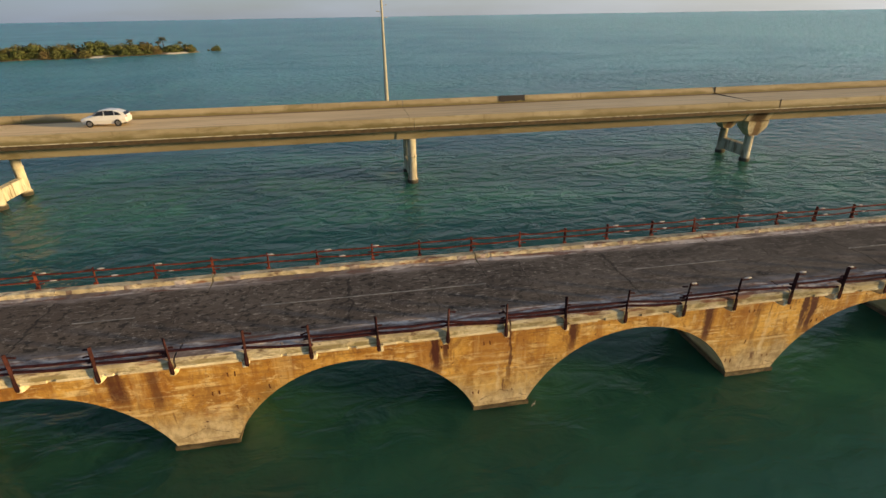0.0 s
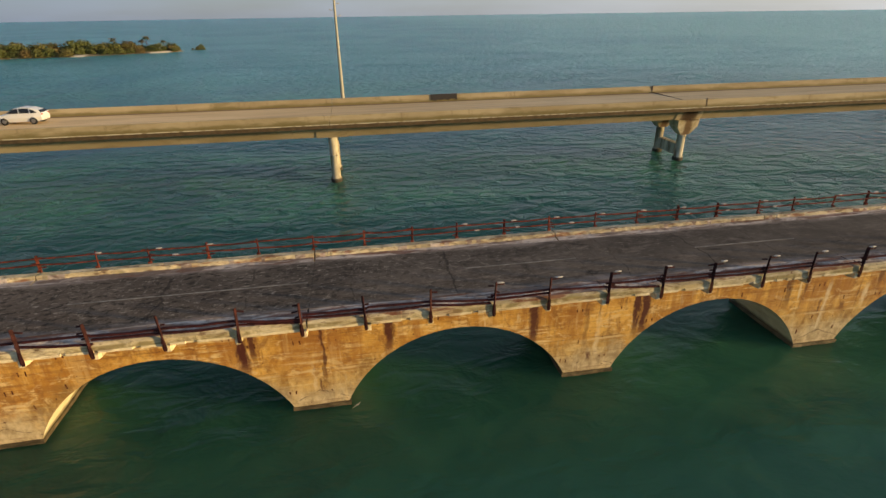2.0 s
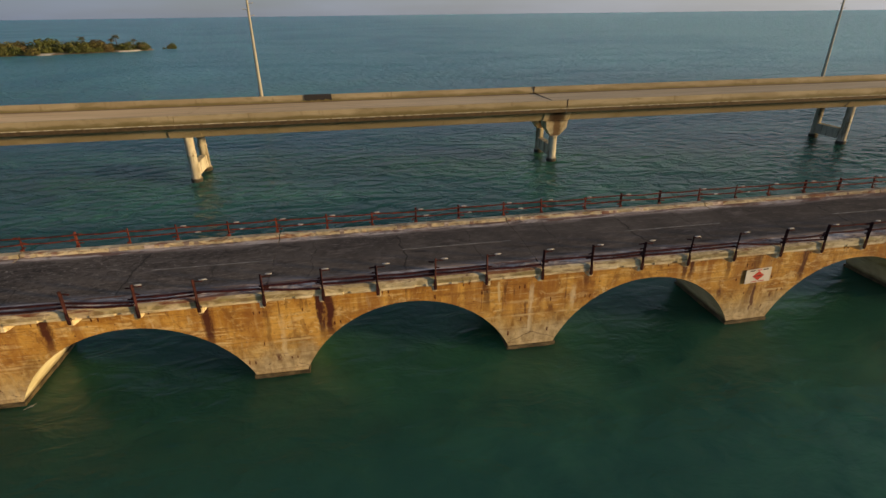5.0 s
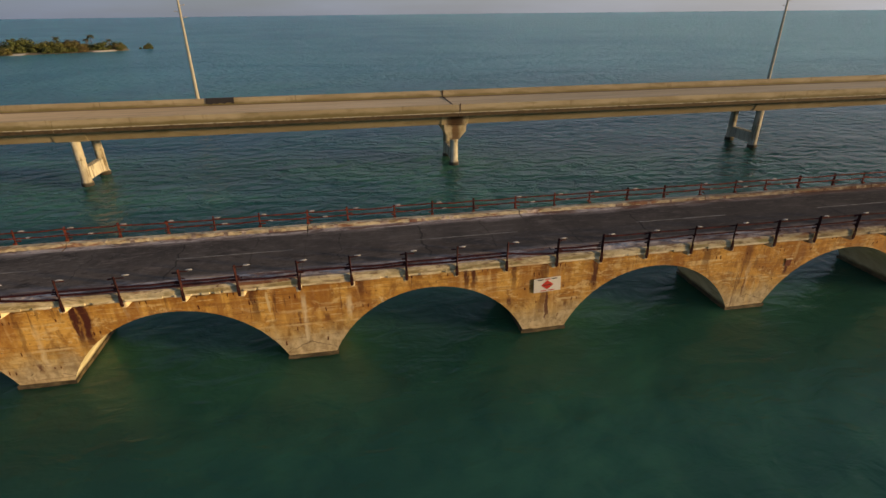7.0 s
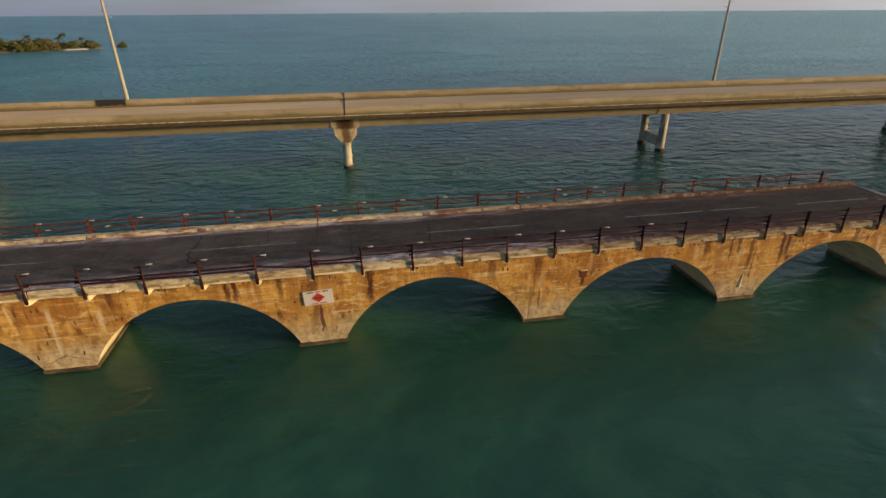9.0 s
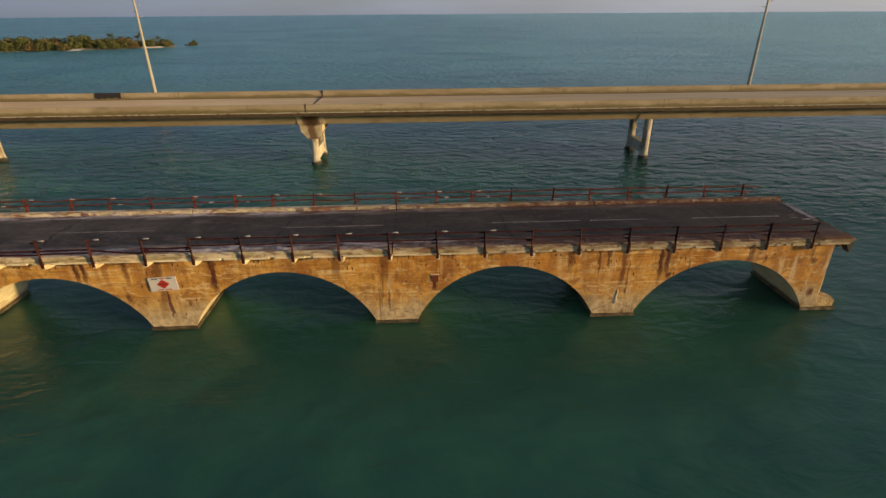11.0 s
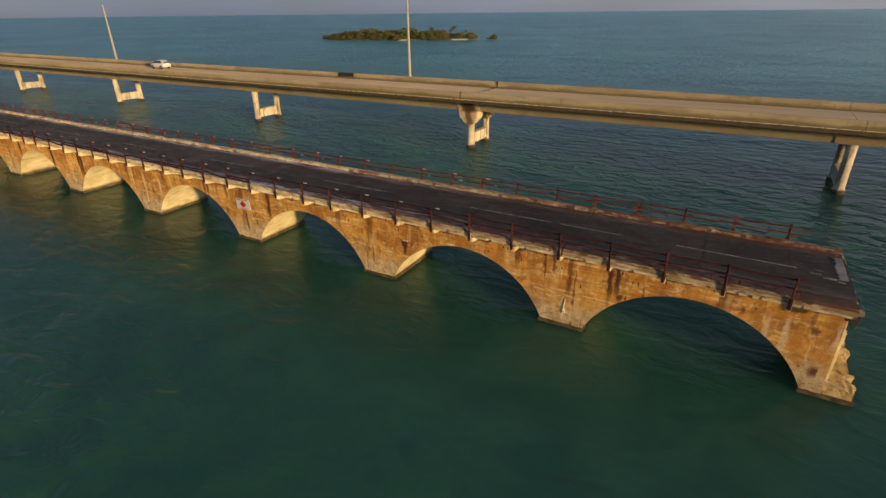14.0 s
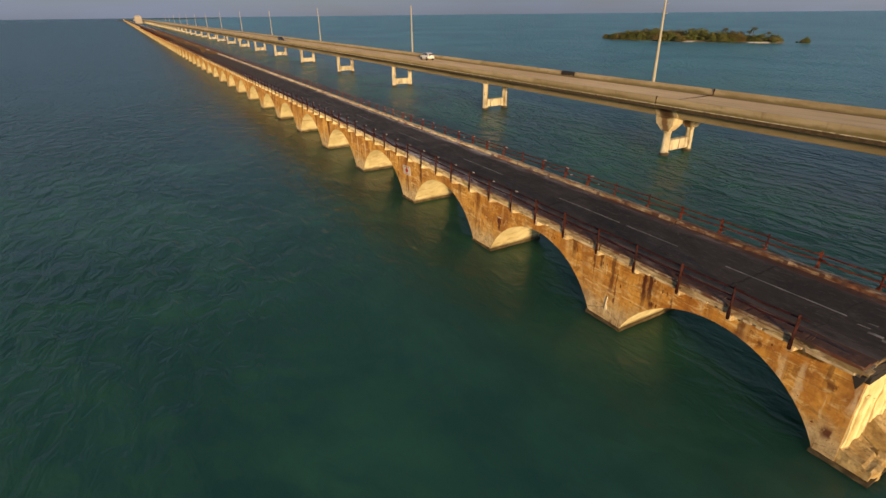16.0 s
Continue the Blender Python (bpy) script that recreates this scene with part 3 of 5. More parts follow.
CAPMAT = make_cap()
# soiled slab edge; shade under the deck overhang is put into its dark colour
SLABEDGE = plain("soiled_shaded_slab_edge", (0.115, 0.080, 0.042), 0.9, 0.0, 0.5)
POLE = plain("spun_concrete_pole", (0.50, 0.48, 0.38), 0.8, 0.0, 0.2)
CRUST = plain("white_crust", (0.55, 0.52, 0.47), 0.9)
PAINT = plain("faded_white_paint", (0.34, 0.31, 0.27), 0.8, 0.0, 0.6)
BAR = plain("grey_white_paint", (0.33, 0.31, 0.30), 0.9, 0.0, 0.45)
RUBBLE = make_rubble()
# black for soot and lettering, and for the painted shade under the broken deck
DARK = plain("black_soot_and_shade", (0.03, 0.027, 0.027), 0.8)


# ---- mesh helpers ----
def part(name, bm, material, parent=None, label=""):
    """Links a bmesh as one mesh object under its thing."""
    me = bpy.data.meshes.new(name)
    bm.to_mesh(me)
    bm.free()
    for mt in material if isinstance(material, (list, tuple)) else [material]:
        me.materials.append(mt)
    ob = new(name, me)
    if parent is not None:
        ob.parent = parent
    if label:
        tagged(ob, label)
    return ob


def share(name, mesh, parent, m):
    ob = new(name, mesh)
    ob.parent = parent
    ob.matrix_basis = m
    return ob


def thing(name, label, category, at=(0, 0, 0), group="", kind=""):
    ob = new(name)
    ob.location = at
    return tagged(ob, label, category, group, kind)


def box(bm, x0, x1, y0, y1, z0, z1, bevel=0.0, mat=0):
    r = bmesh.ops.create_cube(bm, size=1.0)
    bmesh.ops.scale(bm, vec=(x1 - x0, y1 - y0, z1 - z0), verts=r["verts"])
    bmesh.ops.translate(bm, vec=((x0 + x1) / 2, (y0 + y1) / 2, (z0 + z1) / 2), verts=r["verts"])
    faces = {f for v in r["verts"] for f in v.link_faces}
    for f in faces:
        f.material_index = mat
    if bevel:
        edges = {e for v in r["verts"] for e in v.link_edges}
        bmesh.ops.bevel(bm, geom=list(edges), offset=bevel, segments=1, affect="EDGES")
    return bm


def bar(bm, a, b, w, h=None, twist=0.0):
    """A rectangular bar from a to b."""
    a, b = Vector(a), Vector(b)
    h = h or w
    r = bmesh.ops.create_cube(bm, size=1.0)
    d = b - a
    q = d.to_track_quat("Z", "Y").to_matrix().to_4x4()
    m = Matrix.Translation((a + b) / 2) @ q @ Matrix.Rotation(twist, 4, "Z") @ Matrix.Diagonal((w, h, d.length, 1))
    bmesh.ops.transform(bm, matrix=m, verts=r["verts"])
    return r["verts"]


def cone(bm, a, b, ra, rb, n=10):
    a, b = Vector(a), Vector(b)
    d = b - a
    r = bmesh.ops.create_cone(bm, cap_ends=True, segments=n, radius1=ra, radius2=rb, depth=d.length)
    bmesh.ops.transform(bm, matrix=Matrix.Translation((a + b) / 2) @ d.to_track_quat("Z", "Y").to_matrix().to_4x4(), verts=r["verts"])
    return r["verts"]


def loft(bm, sections, mat=0, caps=True, closed=True):
    """Skins a list of rings, each a list of points."""
    rings = [[bm.verts.new(p) for p in s] for s in sections]
    n = len(rings[0])
    for a, b in zip(rings, rings[1:]):
        for i in range(n if closed else n - 1):
            j = (i + 1) % n
            f = bm.faces.new((a[i], a[j], b[j], b[i]))
            f.material_index = mat
    if caps:
        for ring, flip in ((rings[0], True), (rings[-1], False)):
            f = bm.faces.new(ring[::-1] if flip else ring)
            f.material_index = mat
    bmesh.ops.recalc_face_normals(bm, faces=bm.faces[:])
    return rings


# ---- sea ----
def sea():
    bm = bmesh.new()
    radii = [0.0, 60, 150, 400, 1000, 2400, 4950]
    n = 96
    centre = bm.verts.new((40, 30, 0))
    prev = None
    for r in radii[1:]:
        ring = [bm.verts.new((40 + r * math.cos(2 * math.pi * i / n), 30 + r * math.sin(2 * math.pi * i / n), 0)) for i in range(n)]
        for i in range(n):
            j = (i + 1) % n
            if prev is None:
                bm.faces.new((centre, ring[i], ring[j]))
            else:
                bm.faces.new((prev[i], ring[i], ring[j], prev[j]))
        prev = ring
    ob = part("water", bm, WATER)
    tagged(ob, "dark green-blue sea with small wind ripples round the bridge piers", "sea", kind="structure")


sea()


def foam(x, y, size, seed):
    """A thin torn fleck of foam lying on the water."""
    rnd = random.Random(seed)
    bm = bmesh.new()
    rings = []
    n = 9
    turn = rnd.uniform(-0.5, 0.9)
    for i in range(n):
        u = i / (n - 1)
        w = size * 0.16 * math.sin(math.pi * min(0.96, max(0.04, u))) * rnd.uniform(0.3, 1.0)
        off = size * 0.12 * rnd.uniform(-1, 1)
        a, b = (u - 0.5) * size, off
        cx, cy = a * math.cos(turn) - b * math.sin(turn), a * math.sin(turn) + b * math.cos(turn)
        rings.append([(cx, cy - w, 0.004), (cx, cy + w, 0.004), (cx, cy + w * 0.7, 0.022), (cx, cy - w * 0.7, 0.022)])
    loft(bm, rings)
    ob = part("foam_fleck", bm, FOAM)
    ob.location = (x, y, 0.0)
    tagged(ob, "small torn fleck of white foam beside a pier", "foam")


FOAM = plain("sea_foam", (0.30, 0.34, 0.31), 0.9, 0.0, 0.5)
foam(7.78, 17.3, 0.5, 0)

# ---- the old arch bridge ----
PITCH, PIER_W, X_PIER0 = 13.13, 2.55, 44.3      # pier 0 starts at X_PIER0
Y_F, Y_B = 17.5, 22.4                            # faces of the spandrel walls
CROWN, SPRING, Z_TOP = 3.60, 0.22, 4.70
Z_ROAD = 5.28
X_END = X_PIER0 + 3 * PITCH + PIER_W / 2         # broken end
N_NEAR, N_FAR = 20, 200
bays = [X_PIER0 + PIER_W / 2 + PITCH * (2 - k + 0.5) for k in range(N_FAR)]


def arch_z(x):
    half = (PITCH - PIER_W) / 2
    rise = CROWN - SPRING
    r = (half * half + rise * rise) / (2 * rise)
    return SPRING + math.sqrt(max(r * r - x * x, 0)) - (r - rise)


def span_mesh(steps=28, cut=None):
    """One bay from mid-pier to mid-pier, about x = 0."""
    bm = bmesh.new()
    half, hp = (PITCH - PIER_W) / 2, PITCH / 2
    xs = [half * math.sin(math.pi / 2 * (2 * i / steps - 1)) for i in range(steps + 1)]

    def column(x, z):
        return [bm.verts.new((x, Y_F, z)), bm.verts.new((x, Y_F, Z_TOP)), bm.verts.new((x, Y_B, Z_TOP)), bm.verts.new((x, Y_B, z))]

    cols = [column(-hp, -1.5), column(-half, -1.5)]
    arch = [column(x, arch_z(x)) for x in xs]
    hr = cut or hp
    right = [column(half, -1.5), column(hr, -1.5)]

    def skin(a, b, jamb=False):
        for i in range(4):
            j = (i + 1) % 4
            if a[i] is b[i]:
                continue
            f = bm.faces.new((a[i], a[j], b[j], b[i]))
            f.material_index = 1 if i == 3 else 0

    skin(cols[0], cols[1])
    for a, b in zip(arch, arch[1:]):
        skin(a, b)
    skin(right[0], right[1])
    for c, a in ((cols[1], arch[0]), (right[0], arch[-1])):
        f = bm.faces.new((c[0], a[0], a[3], c[3]))
        f.material_index = 1
    bmesh.ops.remove_doubles(bm, verts=bm.verts[:], dist=0.002)
    bm.faces.new([v for v in sorted((v for v in bm.verts if abs(v.co.x + hp) < 1e-4), key=lambda v: math.atan2(v.co.z - 2, v.co.y - 20))])
    bm.faces.new([v for v in sorted((v for v in bm.verts if abs(v.co.x - hr) < 1e-4), key=lambda v: math.atan2(v.co.z - 2, v.co.y - 20))])
    bmesh.ops.recalc_face_normals(bm, faces=bm.faces[:])
    return bm


bridge = thing("arch_bridge", "old rust-streaked ochre concrete arch bridge, broken off at one end", "bridge")
first = part("arch_span", span_mesh(), [OLD, SOFFIT], bridge)
first.location = (bays[1], 0, 0)
last = part("arch_span", span_mesh(cut=6.16), [OLD, SOFFIT], bridge)
last.location = (bays[0], 0, 0)
for x in bays[2:N_NEAR]:
    share("arch_span", first.data, bridge, pose(x, 0, 0))


def footing_mesh(seed):
    rnd = random.Random(seed)
    bm = bmesh.new()
    box(bm, -PIER_W / 2 - 0.07, PIER_W / 2 + 0.07, Y_F - 0.09, Y_B + 0.09, -1.6, SPRING - 0.02)
    bmesh.ops.subdivide_edges(bm, edges=bm.edges[:], cuts=5, use_grid_fill=True)
    for v in bm.verts:
        if v.co.z > -0.6:
            v.co += Vector((rnd.uniform(-1, 1), rnd.uniform(-1, 1), rnd.uniform(-1, 0.4))) * 0.03
    return bm


# the first footing is broken off short
feet = [part("footing", footing_mesh(i), FOOT, bridge) for i in range(4)]
for i in range(N_NEAR + 1):
    x = X_END - i * PITCH
    if i < 4:
        feet[i].location = (x - 0.22 if i == 0 else x, 0, 0)
    else:
        share("footing", feet[i % 4].data, bridge, pose(x, 0, 0))

feet[0].scale = (0.84, 1.0, 1.0)

# kerbs with the grey strip inside them, ragged along the outer edge
KERB_NEAR = [(16.52, 4.92), (16.42, 4.94), (16.42, 5.03), (16.445, 5.055), (16.455, 5.29), (16.54, 5.37), (17.00, 5.41), (17.06, 5.295), (17.62, 5.285), (17.62, 4.72)]


POST_OFF = [-4.1 + 2.626 * k for k in range(5)]      # posts about the middle of a bay


def kerb_mesh(seed, side, cuts=52, loss=0.06):
    """One bay of kerb: a lip in short lengths that part at the posts, chipped and broken away in places."""
    rnd = random.Random(seed)
    bm = bmesh.new()
    xs = [-PITCH / 2 + PITCH * i / cuts for i in range(cuts + 1)]
    xs[0] += 0.01
    xs[-1] -= 0.01
    for p in POST_OFF:
        xs = [x for x in xs if abs(x - p) > 0.16] + [p - 0.10, p - 0.075, p + 0.075, p + 0.10]
    lost = []
    for k in range(round(26 * loss)):
        a = rnd.uniform(-PITCH / 2 + 0.5, PITCH / 2 - 1.0)
        b = a + rnd.uniform(0.12, 0.55)
        lost.append((a, b, rnd.uniform(0.05, 0.11)))
        xs += [a - 0.012, a + 0.012, b - 0.012, b + 0.012]
    xs.sort()
    secs = []
    for x in xs:
        ring = []
        bite = max([d for a, b, d in lost if a < x < b], default=0.0)
        by_post = min(abs(x - p) for p in POST_OFF)
        notch = 0.06 if by_post < 0.09 else 0.0
        wear = 0.1 if by_post < 0.2 or abs(x) > 6.35 else 1.0
        for k, (y, z) in enumerate(KERB_NEAR):
            if k in (0, 1, 2):
                y, z = y + rnd.uniform(0, 0.010) + max(bite * rnd.uniform(0.8, 1.0), notch), z + rnd.uniform(-0.006, 0.006)
            elif k in (3, 4, 5):
                y, z = y + wear * rnd.uniform(-0.006, 0.006), z + wear * rnd.uniform(-0.008, 0.005)
            elif k in (6, 7):
                y, z = y + wear * rnd.uniform(-0.03, 0.03), z + wear * rnd.uniform(-0.02, 0.010)
            if side > 0 and k in (5, 6):
                z += 0.08
            ring.append((x, y if side < 0 else 39.9 - y, z))
        secs.append(ring)
    loft(bm, secs)
    for f in bm.faces:
        c = f.calc_center_median()
        y = c.y if side < 0 else 39.9 - c.y
        if y > (16.62 if side < 0 else 17.04) and c.z > 5.0:
            f.material_index = 1
    return bm


for side, nm in ((-1, "kerb"), (1, "kerb")):
    kinds = [part(nm, kerb_mesh(10 * i + side, side, loss=(0.30, 0.22, 0.12, 0.10)[i] if side < 0 else 0.05), [KERB, STRIP], bridge) for i in range(4)]
    for i, x in enumerate(bays[:N_NEAR]):
        if i < 4:
            kinds[i].location = (x, 0, 0)
            if i == 0:
                # the last length is broken off short
                kinds[i].scale = (0.976, 1.0, 1.0)
                kinds[i].location = (x - 0.157, 0, 0)
        else:
            share(nm, kinds[(i * 3) % 4].data, bridge, pose(x, 0, 0))


def panel_mesh():
    bm = bmesh.new()
    n, m = 12, 6
    y0, y1 = 17.615, 22.285
    grid = [[bm.verts.new((-PITCH / 2 + 0.006 + (PITCH - 0.012) * i / n, y0 + (y1 - y0) * j / m, Z_ROAD + 0.02 + 0.04 * math.sin(math.pi * j / m))) for j in range(m + 1)] for i in range(n + 1)]
    for i in range(n):
        for j in range(m):
            bm.faces.new((grid[i][j], grid[i + 1][j], grid[i + 1][j + 1], grid[i][j + 1]))
    r = bmesh.ops.extrude_face_region(bm, geom=bm.faces[:])
    bmesh.ops.translate(bm, vec=(0, 0, -0.30), verts=[v for v in r["geom"] if isinstance(v, bmesh.types.BMVert)])
    bmesh.ops.recalc_face_normals(bm, faces=bm.faces[:])
    return bm


slab = part("road_panel", panel_mesh(), ASPHALT, bridge, "cracked dark asphalt road panel")
slab.location = (bays[0] - 0.157, 0, 0)
slab.scale = (0.976, 1.0, 1.0)
for x in bays[1:N_NEAR]:
    share("road_panel", slab.data, bridge, pose(x, 0, 0))
bm = bmesh.new()
box(bm, X_END - N_NEAR * PITCH, 84.40, Y_F + 0.02, Y_B - 0.02, Z_TOP - 0.02, 4.99)
part("deck_slab", bm, OLD, bridge)

# the far length of the bridge, too small to pick apart
bm = bmesh.new()
for k in range(N_NEAR, N_FAR):
    x = bays[k]
    half, hp = (PITCH - PIER_W) / 2, PITCH / 2
    pts = [(-hp, -0.5), (-half, -0.5)] + [(-half + 2 * half * i / 8, arch_z(-half + 2 * half * i / 8)) for i in range(9)] + [(half, -0.5), (hp, -0.5)]
    lo_f = [bm.verts.new((x + a, Y_F, z)) for a, z in pts]
    lo_b = [bm.verts.new((x + a, Y_B, z)) for a, z in pts]
    hi_f = [bm.verts.new((x + a, Y_F, Z_TOP)) for a, z in pts]
    for i in range(len(pts) - 1):
        bm.faces.new((lo_f[i], lo_f[i + 1], hi_f[i + 1], hi_f[i]))
        f = bm.faces.new((lo_b[i], lo_b[i + 1], lo_f[i + 1], lo_f[i]))
        f.material_index = 1
xa, xb = bays[N_FAR - 1] - PITCH / 2, X_END - N_NEAR * PITCH
box(bm, xa, xb, 16.42, 17.0, 4.72, 5.42, mat=2)
box(bm, xa, xb, 22.9, 23.48, 4.66, 5.42, mat=2)
box(bm, xa, xb, 17.0, 22.9, 4.60, Z_ROAD + 0.02, mat=3)
far = part("distant_run", bm, [OLD, SOFFIT, KERB, ASPHALT], bridge, "far run of arches dwindling to the horizon")
tagged(far, kind="stuff")

# ---- road paint ----
def dash(xa, xb):
    bm = bmesh.new()
    box(bm, xa, xb, 19.90, 19.98, Z_ROAD + 0.055, Z_ROAD + 0.066)
    part("lane_dash", bm, PAINT, bridge)


for xa, xb in ((-12.0, -9.5), (-4.3, 6.0), (13.5, 19.3), (25.9, 31.8), (38.5, 44.5), (52.0, 58.0), (64.6, 70.0), (70.6, 74.2), (77.0, 82.5)):
    dash(xa, xb)
for k in range(16):
    dash(-17.6 - 13.1 * k - 5.5, -17.6 - 13.1 * k)


def ragged_patch(xa, xb, ya, yb, seed, n=16):
    """A worn patch of paint with uneven edges."""
    rnd = random.Random(seed)
    bm = bmesh.new()
    z = Z_ROAD + 0.060
    secs = []
    for i in range(n + 1):
        y = ya + (yb - ya) * i / n
        lo = xa + rnd.uniform(0, 0.35) * (xb - xa)
        hi = xb - rnd.uniform(0, 0.12) * (xb - xa)
        secs.append([(lo, y, z - 0.04), (hi, y, z - 0.04), (hi, y, z + 0.006), (lo, y, z + 0.006)])
    loft(bm, secs)
    return bm


part("stop_bar", ragged_patch(84.08, 84.56, 19.4, 22.1, 1, 26), BAR, bridge, "ragged grey-white painted bar across the road end")
for k, (xa, xb, ya, yb) in enumerate(((83.2, 83.6, 20.05, 20.12), (83.0, 83.5, 19.60, 19.68), (83.5, 84.1, 19.25, 19.42), (84.0, 84.4, 19.05, 19.2))):
    part("paint_smear", ragged_patch(xa, xb, ya, yb, 30 + k, 5), PAINT, bridge)

# ---- the highway bridge ----
SPAN, NP0 = 41.1, 47.45
DECK_Y = 56.35
HALF = [(5.80, 7.66), (5.75, 7.70), (5.60, 7.70), (5.55, 7.66), (5.38, 6.90)]
EDGE = [(5.84, 6.88), (5.95, 6.85), (5.95, 6.79), (5.90, 6.76), (5.88, 6.40), (3.75, 6.22), (2.95, 4.98)]
DECK = [(DECK_Y - d, z) for d, z in HALF] + [(DECK_Y, 6.97)] + [(DECK_Y + d, z) for d, z in HALF[::-1]] + [(DECK_Y + d, z) for d, z in EDGE] + [(DECK_Y - d, z) for d, z in EDGE[::-1]]


def deck_mesh():
    bm = bmesh.new()
    loft(bm, [[(x, y, z) for y, z in DECK] for x in (-SPAN / 2 + 0.02, SPAN / 2 - 0.02)])
    for f in bm.faces:
        c = f.calc_center_median()
        if 6.8 < c.z < 7.0 and abs(c.y - DECK_Y) < 5 and abs(f.normal.z) > 0.9:
            f.material_index = 1
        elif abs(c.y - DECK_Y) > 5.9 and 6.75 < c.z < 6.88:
            # lip takes the paler column concrete, its sunlit edge put into the colour
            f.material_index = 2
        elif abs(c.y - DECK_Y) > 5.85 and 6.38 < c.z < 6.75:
            # dark band below the lip: soiling plus painted overhang shade
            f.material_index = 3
    return bm


highway = thing("highway_bridge", "newer pale concrete highway bridge on twin-column piers over the sea", "bridge")
N_L, N_R = 62, 9
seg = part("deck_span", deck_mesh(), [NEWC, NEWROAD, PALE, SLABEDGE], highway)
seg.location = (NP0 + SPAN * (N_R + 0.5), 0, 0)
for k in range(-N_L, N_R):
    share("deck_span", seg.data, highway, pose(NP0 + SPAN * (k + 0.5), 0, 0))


def column_mesh(top):
    """A round column with a wider collar at the water and a ring at its neck."""
    bm = bmesh.new()

    def ring(z, r, n=20):
        return [(r * math.cos(2 * math.pi * k / n), r * math.sin(2 * math.pi * k / n), z) for k in range(n)]

    loft(bm, [ring(-2, 0.60), ring(0.40, 0.60), ring(0.50, 0.49), ring(top - 2.2, 0.47), ring(top - 2.15, 0.51), ring(top - 2.0, 0.51), ring(top - 1.95, 0.47), ring(top, 0.47)])
    for f in bm.faces:
        f.smooth = abs(f.normal.z) < 0.3
    return bm


def strut_mesh():
    bm = bmesh.new()
    box(bm, -0.40, 0.40, 54.3, 58.0, 0.6, 1.95, 0.06)
    return bm


def cap_mesh():
    bm = bmesh.new()
    secs = []
    for z, a, b in ((3.2, 0.55, 0.55), (4.15, 1.25, 0.9), (4.985, 1.34, 1.0)):
        secs.append([(-a, -b, z), (a, -b, z), (a, b, z), (-a, b, z)])
    loft(bm, secs)
    return bm


Y_COLS = (53.85, 58.4)
col = part("column", column_mesh(5.05), PALE, highway)
col.location = (NP0 + SPAN * 8, Y_COLS[0], 0)
strut = part("strut", strut_mesh(), PALE, highway)
strut.location = (NP0 + SPAN * 8, 0, 0)
cap = part("pier_cap", cap_mesh(), CAPMAT, highway, "faceted flared pier head stained brown")
cap.location = (NP0, Y_COLS[0], 0)
for k in range(-N_L, N_R + 1):
    x = NP0 + SPAN * k
    for y in Y_COLS:
        if k != 8 or y != Y_COLS[0]:
            share("column", col.data, highway, pose(x, y, 0))
        if k % 7 == 0 and not (k == 0 and y == Y_COLS[0]):
            share("pier_cap", cap.data, highway, pose(x, y, 0))
    if k != 8:
        share("strut", strut.data, highway, pose(x, 0, 0))



def diaphragm_mesh():
    bm = bmesh.new()
    secs = []
    for x in (-1.6, 1.6):
        secs.append([(x, DECK_Y - 3.82, 6.235), (x, DECK_Y - 3.02, 4.94), (x, DECK_Y + 3.02, 4.94), (x, DECK_Y + 3.82, 6.235)])
    loft(bm, secs)
    return bm


dia = part("diaphragm", diaphragm_mesh(), CAPMAT, highway, "brown-stained concrete block under the leaking joint")
dia.location = (NP0, 0, 0)
plain_dia = part("diaphragm", diaphragm_mesh(), NEWC, highway, "paler concrete block over the pier")
plain_dia.location = (NP0 + SPAN * 8, 0, 0)
for k in range(-N_L, N_R + 1):
    if k not in (0, 8):
        share("diaphragm", dia.data if k % 7 == 0 else plain_dia.data, highway, pose(NP0 + SPAN * k, 0, 0))



def joint_mesh(y0, y1):
    bm = bmesh.new()
    box(bm, -0.035, 0.035, y0, y1, 6.80, 7.74, 0.012)
    box(bm, 0.02, 0.06, y0 + 0.04, y1 - 0.03, 7.35, 7.80, 0.008)
    return bm


for k in (-14, -7, 0, 7):
    x = NP0 + SPAN * k
    for y0, y1 in ((50.50, 50.66), (61.74, 61.92)):
        part("expansion_joint", joint_mesh(y0, y1), RUST_DARK, highway, "dark rusted joint in the parapet").location = (x + 0.1, 0, 0)
    bm = bmesh.new()
    box(bm, -0.05, 0.05, 51.0, 61.7, 6.92, 6.985)
    part("road_joint", bm, RUST_DARK, highway).location = (x + 0.1, 0, 0)
bm = bmesh.new()
panel_rnd = random.Random(6)
secs = []
for i in range(13):
    low = 7.02 + panel_rnd.uniform(0.0, 0.20)
    y = 61.62 + (low - 6.90) * 0.22
    high = 7.72 + panel_rnd.uniform(-0.02, 0.02)
    secs.append([(18.25 + 3.25 * i / 12, a, b) for a, b in ((y, low), (61.84, high), (62.20, high), (62.20, 7.60), (61.95, 7.64), (y + 0.10, low))])
loft(bm, secs)
part("dark_panel", bm, DARK, highway, "black scorched stretch of the parapet")

# ---- railings of the old bridge ----
POST_STEP, POST_X0 = PITCH / 5, 74.3
post_xs = [POST_X0 + POST_STEP * k for k in range(3, -66, -1)]
Y_POST = {-1: 16.37, 1: 23.53}


